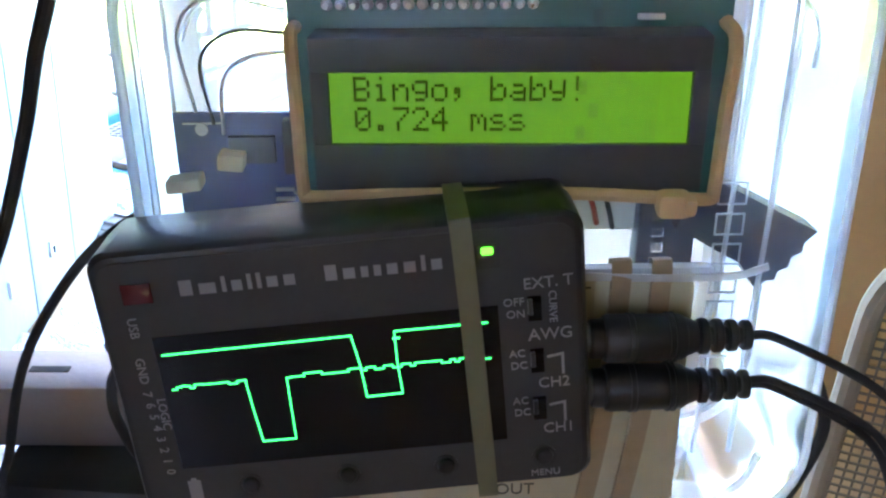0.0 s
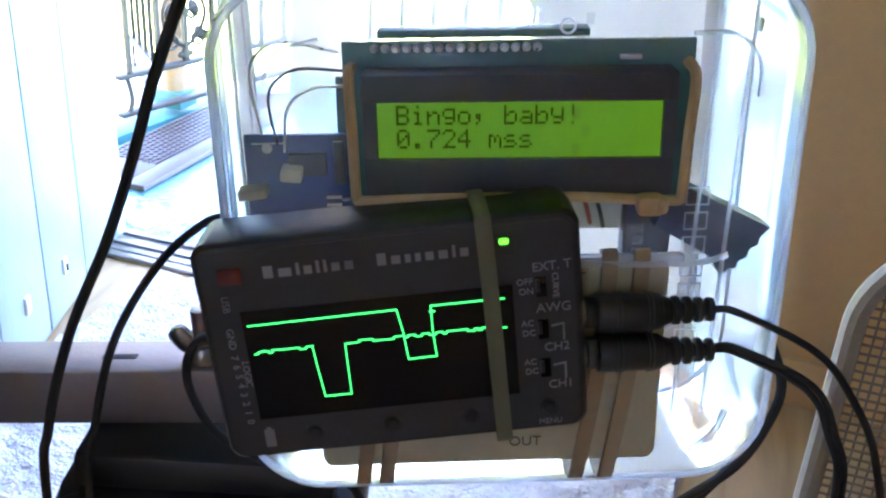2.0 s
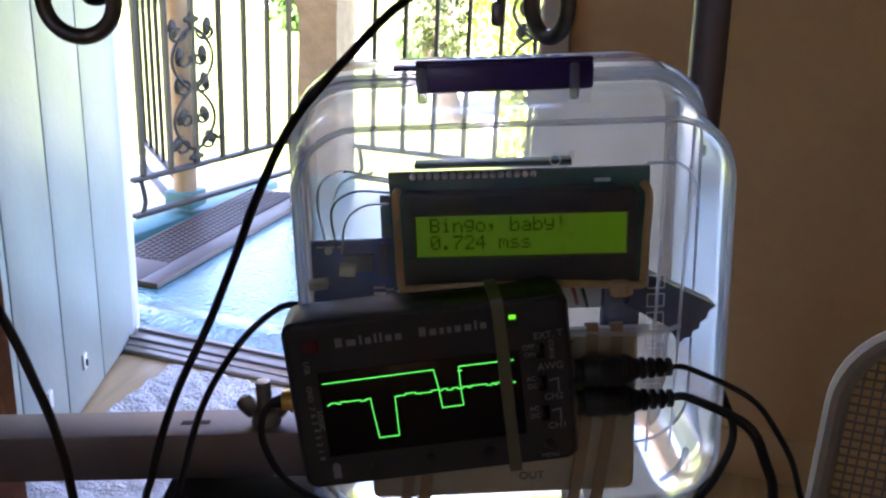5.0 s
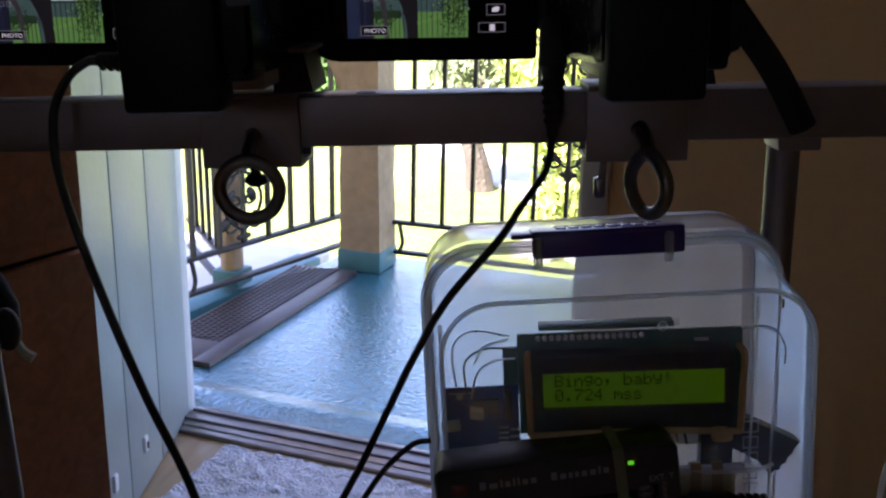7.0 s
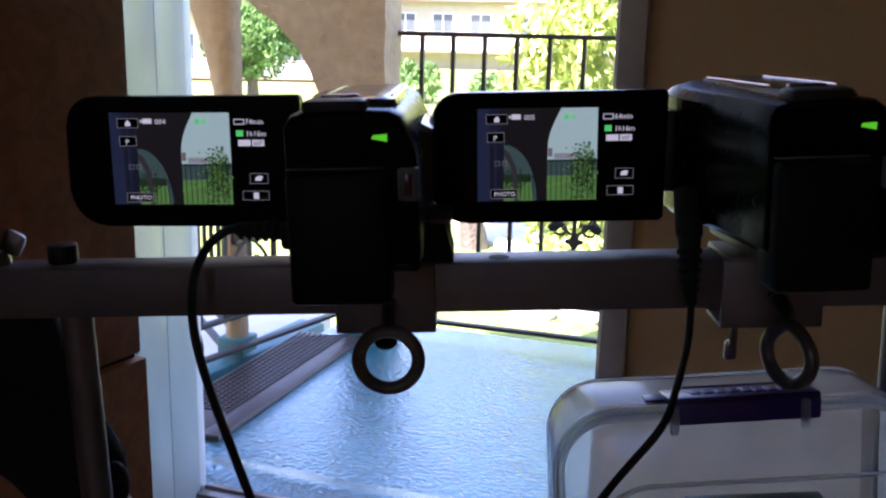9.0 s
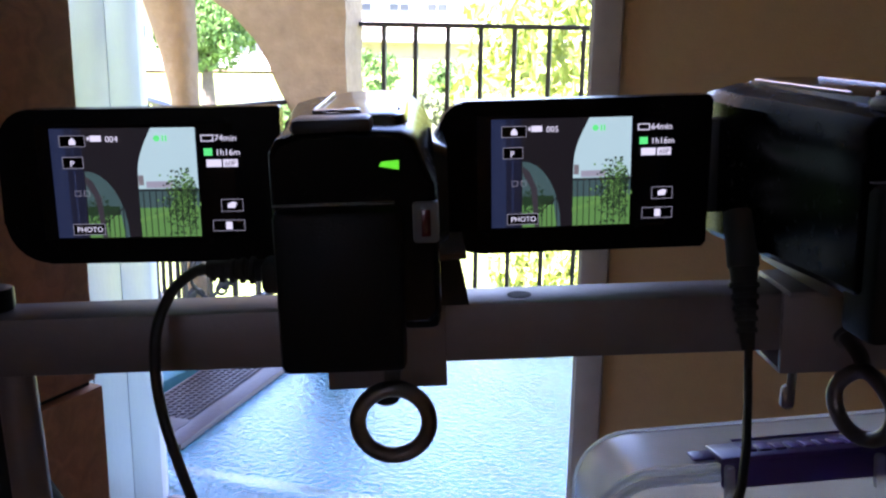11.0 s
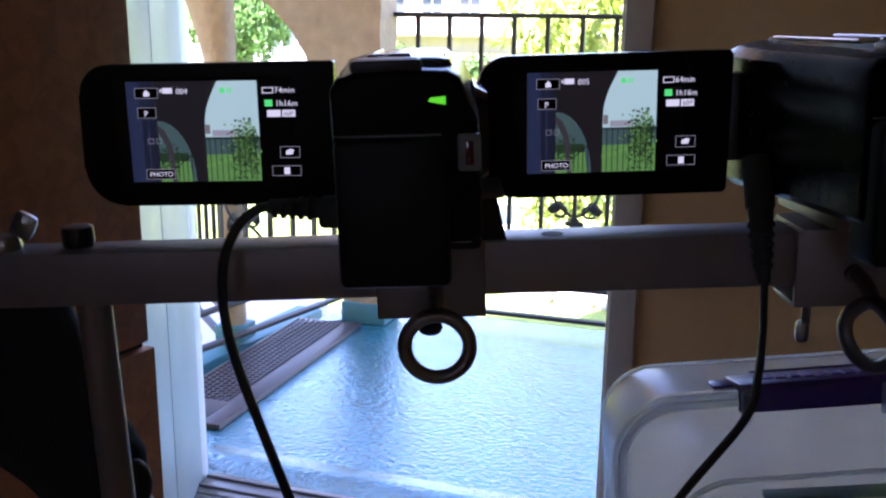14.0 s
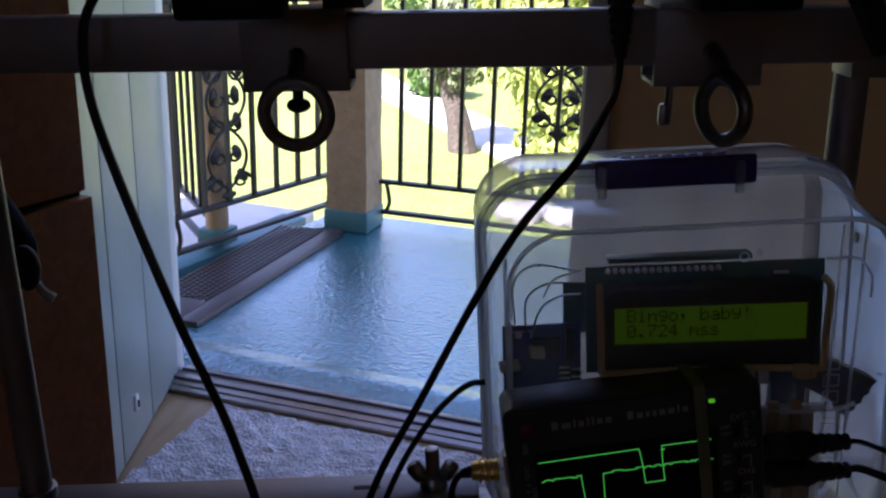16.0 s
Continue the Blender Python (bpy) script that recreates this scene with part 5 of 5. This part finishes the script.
# gold phono plug in the side of the clear box
phono = root("phono_plug", frame_of((-0.0644, 0.1928, 0.6925), (0.9973, 0.0, 0.074), (0.04, -0.998, 0.05)), "gold coloured phono plug in the side of the box", "plug")
part("shell", cyl((0.0, 0, 0), (0.0105, 0, 0), 0.0036, 0.0042, seg=20, bevel=0.0005), M_brass, phono)
for k in range(4):
    part("rib", cyl((0.0030 + 0.0022 * k, 0, 0), (0.0040 + 0.0022 * k, 0, 0), 0.0046, seg=20, bevel=0.0002), M_brass, phono)
part("sleeve", cyl((-0.004, -0.001, 0), (0.001, 0, 0), 0.0018, 0.0026, seg=14), M_soft, phono)
# olive band round the oscilloscope
ob_ = root("olive_band", SC, "olive rubber band stretched over the oscilloscope", "rubber band")
path = spline([(0.0196, 0.0270, -0.0192), (0.0197, 0.0283, -0.012), (0.0200, 0.0280, -0.0010), (0.0202, 0.0258, 0.0011), (0.0206, 0.010, 0.0013), (0.0209, -0.010, 0.0013), (0.0212, -0.0266, 0.0012), (0.0212, -0.0290, -0.0010), (0.0212, -0.0291, -0.012), (0.0211, -0.0278, -0.0192)], 6)
part("strap", sweep(path, 0, flat=(0.0010, 0.0037, (1, 0, 0))), M_band_olive, ob_)


def audio_plug(y):
    """A moulded probe plug in the right side, with a ribbed strain relief."""
    p = root("probe_plug", SC @ Matrix.Translation((0.0414, y, -0.0082)) @ Matrix.Rotation(radians(-4.5), 4, 'Z') @ Matrix.Scale(1.06, 4, (1, 0, 0)), "moulded black probe plug with ribbed strain relief", "plug", "probe plugs")
    part("tip", cyl((-0.001, 0, 0), (0.002, 0, 0), 0.0030, seg=18), M_steel, p)
    part("collar", cyl((0.0012, 0, 0), (0.0042, 0, 0), 0.0038, seg=24, bevel=0.0006), M_black, p)
    part("barrel", cyl((0.0036, 0, 0), (0.0185, 0, 0), 0.0047, 0.0044, seg=28, bevel=0.001), M_black, p)
    for x in (0.0080, 0.0090, 0.0150, 0.0160):
        part("groove_ring", cyl((x, 0, 0), (x + 0.0004, 0, 0), 0.00485, seg=28), M_black, p)
    part("taper", cyl((0.0175, 0, 0), (0.0205, 0, 0), 0.0042, 0.0030, seg=24), M_black, p)
    part("core", cyl((0.0200, 0, 0), (0.0305, 0, 0), 0.0020, 0.0017, seg=14), M_black, p)
    for k in range(4):
        part("rib", cyl((0.0208 + 0.0026 * k, 0, 0), (0.0224 + 0.0026 * k, 0, 0), 0.0035 - 0.0002 * k, seg=22, bevel=0.0004), M_black, p)
    return p


plug1 = audio_plug(-0.0021)
plug2 = audio_plug(-0.0130)
def end_of(p):
    return p.matrix_world @ Vector((0.0300, 0, 0))


def cable(name, pts, r, label, n=8):
    return thing(name, sweep(spline(pts, n), r, 10), M_black if r > 0.0014 else M_soft, label, "cable", group="cables")


cable("power_cable", [(-0.1935, 0.225, 0.8746), (-0.1990, 0.224, 0.8735), (-0.2062, 0.221, 0.8665), (-0.2100, 0.215, 0.852), (-0.2067, 0.21, 0.8268), (-0.1904, 0.20, 0.7863), (-0.1742, 0.196, 0.745), (-0.158, 0.20, 0.6977), (-0.146, 0.20, 0.64), (-0.142, 0.20, 0.50)], 0.0018, "black power cable hanging from a camcorder")
cable("power_cable", [(-0.0155, 0.2200, 0.8505), (-0.0162, 0.2165, 0.8435), (-0.0188, 0.2075, 0.8378), (-0.0238, 0.1930, 0.8342), (-0.0292, 0.178, 0.8305), (-0.0370, 0.163, 0.8225), (-0.0540, 0.158, 0.802), (-0.0660, 0.163, 0.777), (-0.0742, 0.170, 0.7563), (-0.0850, 0.176, 0.7298), (-0.0985, 0.178, 0.700), (-0.1085, 0.180, 0.668), (-0.1145, 0.185, 0.635), (-0.118, 0.19, 0.50)], 0.0014, "black power cable draped past the clear box")
cable("sensor_cable", [(-0.0600, 0.206, 0.7245), (-0.0680, 0.205, 0.7225), (-0.0805, 0.20, 0.711), (-0.0935, 0.196, 0.688), (-0.1025, 0.198, 0.6575), (-0.106, 0.195, 0.63), (-0.108, 0.20, 0.50)], 0.00125, "thin black cable leaving the clear box")
cable("logic_cable", [(-0.0660, 0.1928, 0.6922), (-0.0690, 0.1924, 0.6905), (-0.0715, 0.191, 0.6850), (-0.0705, 0.190, 0.6750), (-0.0620, 0.188, 0.6620), (-0.042, 0.186, 0.6520), (-0.020, 0.18, 0.648), (-0.01, 0.19, 0.56)], 0.0013, "thin black cable looping under the oscilloscope")
e1, e2 = end_of(plug1), end_of(plug2)
cable("probe_cable", [tuple(e1), tuple(e1 + Vector((0.006, -0.001, 0.0))), (0.0864, 0.152, 0.7235), (0.0925, 0.142, 0.7180), (0.099, 0.136, 0.705), (0.103, 0.132, 0.68), (0.104, 0.13, 0.60)], 0.00092, "thin black probe cable")
cable("probe_cable", [tuple(e2), tuple(e2 + Vector((0.006, -0.001, 0.0))), (0.0861, 0.150, 0.7139), (0.0918, 0.145, 0.7043), (0.0940, 0.140, 0.6939), (0.0945, 0.140, 0.66), (0.094, 0.14, 0.58)], 0.00085, "thin black probe cable")
cable("probe_cable", [tuple(e2 + Vector((0.0, 0.0, 0.0009))), tuple(e2 + Vector((0.006, -0.001, 0.0013))), (0.0872, 0.150, 0.7152), (0.0931, 0.145, 0.7052), (0.0956, 0.140, 0.6941), (0.0961, 0.140, 0.66), (0.0956, 0.14, 0.58)], 0.00085, "thin black twin probe cable")
cable("probe_cable", [(0.0880, 0.222, 0.7140), (0.0890, 0.205, 0.7125), (0.0905, 0.190, 0.7060), (0.0960, 0.186, 0.692), (0.0925, 0.182, 0.680), (0.0848, 0.178, 0.6692), (0.070, 0.174, 0.659), (0.050, 0.174, 0.640)], 0.0014, "black probe cable looping behind the plugs")
cable("probe_cable", [(0.0890, 0.195, 0.690), (0.0905, 0.192, 0.675), (0.0880, 0.188, 0.663), (0.0760, 0.182, 0.650), (0.064, 0.18, 0.62)], 0.0014, "black probe cable looping behind the plugs")

# ---- black pouch hanging behind the upright ----
pouch = root("camera_pouch", rigm(-0.298, 0.272, 0.842), "black cloth pouch hanging from the bar", "pouch")
pb = bmesh.new()
bmesh.ops.create_uvsphere(pb, u_segments=28, v_segments=18, radius=1.0)
for v in pb.verts:
    x, y, z = v.co
    w = 0.040 * (1 - 0.25 * max(0, -z) ** 2)
    v.co = Vector((x * w - 0.024 + 0.029 * min(1.0, max(0.0, -z / 0.6)), y * 0.020, -0.058 + z * 0.064))
    v.co += noise.noise_vector(v.co * 40) * 0.002
part("bag", pb, M_fabric, pouch)
part("loop", sweep(spline([(-0.012, 0, -0.002), (-0.012, -0.006, 0.006), (-0.012, -0.03, 0.0215)], 5), 0.003, 8), M_fabric, pouch)
part("toggle", ball((0.0315, -0.010, -0.098), 0.0085, sz=(0.75, 0.7, 1.25)), M_soft, pouch, "black cord toggle")
part("cord_end", sweep(spline([(0.0335, -0.006, -0.106), (0.0365, -0.008, -0.110), (0.0410, -0.008, -0.1135)], 4), lambda t: 0.0016 + 0.0012 * t, 8), M_tag, pouch, "white cord end")

# ---- garden and houses ----
random.seed(11)
def foliage(parent, centre, radii, count, size, material, seed):
    rnd = random.Random(seed)
    verts, faces = [], []
    for _ in range(count):
        while True:
            p = Vector((rnd.uniform(-1, 1), rnd.uniform(-1, 1), rnd.uniform(-1, 1)))
            if 0.25 < p.length < 1 and noise.noise(p * 2.3 + Vector((seed, 0, 0))) > -0.12:
                break
        c = Vector(centre) + Vector((p.x * radii[0], p.y * radii[1], p.z * radii[2]))
        q = Euler((rnd.uniform(0, 6.3), rnd.uniform(0, 6.3), rnd.uniform(0, 6.3))).to_matrix()
        s = size * rnd.uniform(0.6, 1.4)
        i = len(verts)
        for v in ((-0.5, 0, 0), (0, -0.22, 0.05), (0.6, 0, -0.05), (0, 0.22, 0.05)):
            verts.append(c + q @ (Vector(v) * s))
        faces += [(i, i + 1, i + 2), (i, i + 2, i + 3)]
    me = bpy.data.meshes.new("crown")
    me.from_pydata(verts, [], faces)
    me.materials.append(material)
    ob = new("crown", me)
    ob.parent = parent
    return ob


def tree(x, y, z, trunk, crown, radii, count, size, material, label, seed, lean=(0.2, 0)):
    t = root("tree", Matrix.Translation((x, y, z)), label, "tree", "garden trees")
    h = crown[2]
    part("trunk", sweep(spline([(0, 0, -0.1), (lean[0] * 0.3, lean[1] * 0.3, h * 0.35), (lean[0], lean[1], h * 0.8)], 6), lambda k: trunk * (1.25 - 0.75 * k), 10), M_bark, t)
    for k in range(5):
        a = 6.28 * k / 5 + seed
        part("limb", sweep(spline([(lean[0] * 0.6, lean[1] * 0.6, h * 0.55), (crown[0] * 0.5 + 0.3 * radii[0] * math.cos(a), crown[1] * 0.5 + 0.3 * radii[1] * math.sin(a), h * 0.85), (crown[0] + 0.65 * radii[0] * math.cos(a), crown[1] + 0.65 * radii[1] * math.sin(a), h + 0.3 * radii[2] * math.sin(3 * a))], 5), lambda k: trunk * (0.5 - 0.4 * k), 8), M_bark, t)
    foliage(t, crown, radii, count, size, material, seed)
    return t


tree(0.72, 6.4, -0.65, 0.05, (0.0, 0, 1.15), (0.62, 0.6, 1.15), 4600, 0.10, M_leaf, "leafy shrub with bright yellow green leaves", 3)
tree(0.05, 7.0, -0.65, 0.10, (-0.10, 0.1, 0.80), (0.36, 0.36, 0.34), 3200, 0.06, M_leaf3, "small grey green tree with a short leaning trunk", 5, (-0.22, 0.1))
tree(-3.5, 15.5, -0.65, 0.12, (0, 0, 1.5), (0.85, 0.8, 0.70), 6000, 0.10, M_leaf2, "round green tree on the far lawn", 8, (0, 0))
tree(-2.1, 19.0, -0.65, 0.10, (0, 0, 1.3), (0.6, 0.6, 0.8), 1600, 0.14, M_leaf2, "low green tree on the far lawn", 9, (0, 0))
tree(4.2, 13.0, -0.65, 0.2, (0, 0, 2.6), (2.0, 1.8, 1.6), 6000, 0.17, M_leaf, "broad green tree beside the houses", 12, (0, 0))
tree(-7.5, 13.0, -0.65, 0.2, (0, 0, 2.2), (2.0, 1.8, 1.6), 2400, 0.28, M_leaf2, "broad green tree beside the houses", 14, (0, 0))
for k, (x, y, r) in enumerate(((-1.2, 22.5, 0.7), (0.6, 21.5, 0.55), (2.2, 22.3, 0.6), (-0.2, 9.6, 0.3), (-1.9, 12.2, 0.4))):
    s_ = root("shrub", Matrix.Translation((x, y, -0.65)), "low clipped green shrub on the lawn", "shrub", "garden shrubs")
    foliage(s_, (0, 0, r * 0.7), (r, r, r * 0.8), 700, 0.16, M_leaf2, 30 + k)


M_stone = mat("pale_garden_stone", (0.42, 0.41, 0.39), 0.9, scale=18, vary=0.3, bump=0.01)
rnd = random.Random(21)
for k in range(9):
    st = bmesh.new()
    bmesh.ops.create_icosphere(st, subdivisions=2, radius=1.0)
    sx, sy, sz = rnd.uniform(0.08, 0.14), rnd.uniform(0.07, 0.12), rnd.uniform(0.05, 0.09)
    for v in st.verts:
        v.co = Vector((v.co.x * sx, v.co.y * sy, v.co.z * sz)) * (1 + 0.25 * noise.noise(v.co * 1.7 + Vector((k * 3.1, 0, 0))))
    thing("garden_stone", st, M_stone, "pale rounded stone edging the flower bed", "stone", pose(0.30 + 0.085 * k + rnd.uniform(-0.02, 0.02), 5.25 - 0.03 * k + rnd.uniform(-0.06, 0.06), -0.62, 0, 0, 40 * k), "garden stones")
low = root("flower_bed_plant", Matrix.Translation((0.72, 5.62, -0.65)), "low leafy plant with yellow green leaves behind stones", "plant")
foliage(low, (0, 0, 0.16), (0.42, 0.26, 0.22), 1500, 0.075, M_leaf, 41)


def apartment(x, y, turn, w, top, glass_z, band_z, label):
    """A long house front: wall, overhanging roof, a row of windows and a white balcony front below them."""
    a = root("apartment_house", Matrix.Translation((x, y, -0.65)) @ Matrix.Rotation(radians(turn), 4, 'Z'), label, "house", "far houses")
    part("wall", box((0, 4, top / 2), (w, 8, top)), M_facade, a)
    r = prism([(-w / 2 - 0.6, top - 0.12), (w / 2 + 0.6, top - 0.12), (w / 2 + 0.6, top + 0.05), (w / 2 - 1.5, top + 1.6), (-w / 2 + 1.5, top + 1.6), (-w / 2 - 0.6, top + 0.05)], -0.7, 8.6)
    bmesh.ops.transform(r, matrix=Matrix.Rotation(radians(90), 4, 'X') @ Matrix.Scale(-1, 4, (0, 0, 1)), verts=r.verts)
    part("roof", r, M_roof, a)
    part("balcony", box((0, -0.50, band_z - 0.22), (w, 1.0, 0.12)), M_roof, a)
    part("balcony_wall", box((0, -0.97, band_z), (w, 0.06, 0.40)), M_white, a)
    for k in range(int(w // 1.8)):
        x0 = -w / 2 + 1.0 + 1.8 * k
        wd = part("window", box((x0, -0.02, glass_z), (1.05, 0.08, 0.90)), M_white, a)
        for sx in (-0.25, 0.25):
            part("pane", box((x0 + sx, -0.07, glass_z), (0.42, 0.04, 0.78)), M_pane, wd)
    return a


apartment(2.0, 46.0, -4, 26, 3.25, 2.15, 1.05, "cream apartment house with a white balcony front")
apartment(-8.3, 31.0, 10, 11, 2.35, 1.05, 0.35, "low cream apartment house beside the lawn")
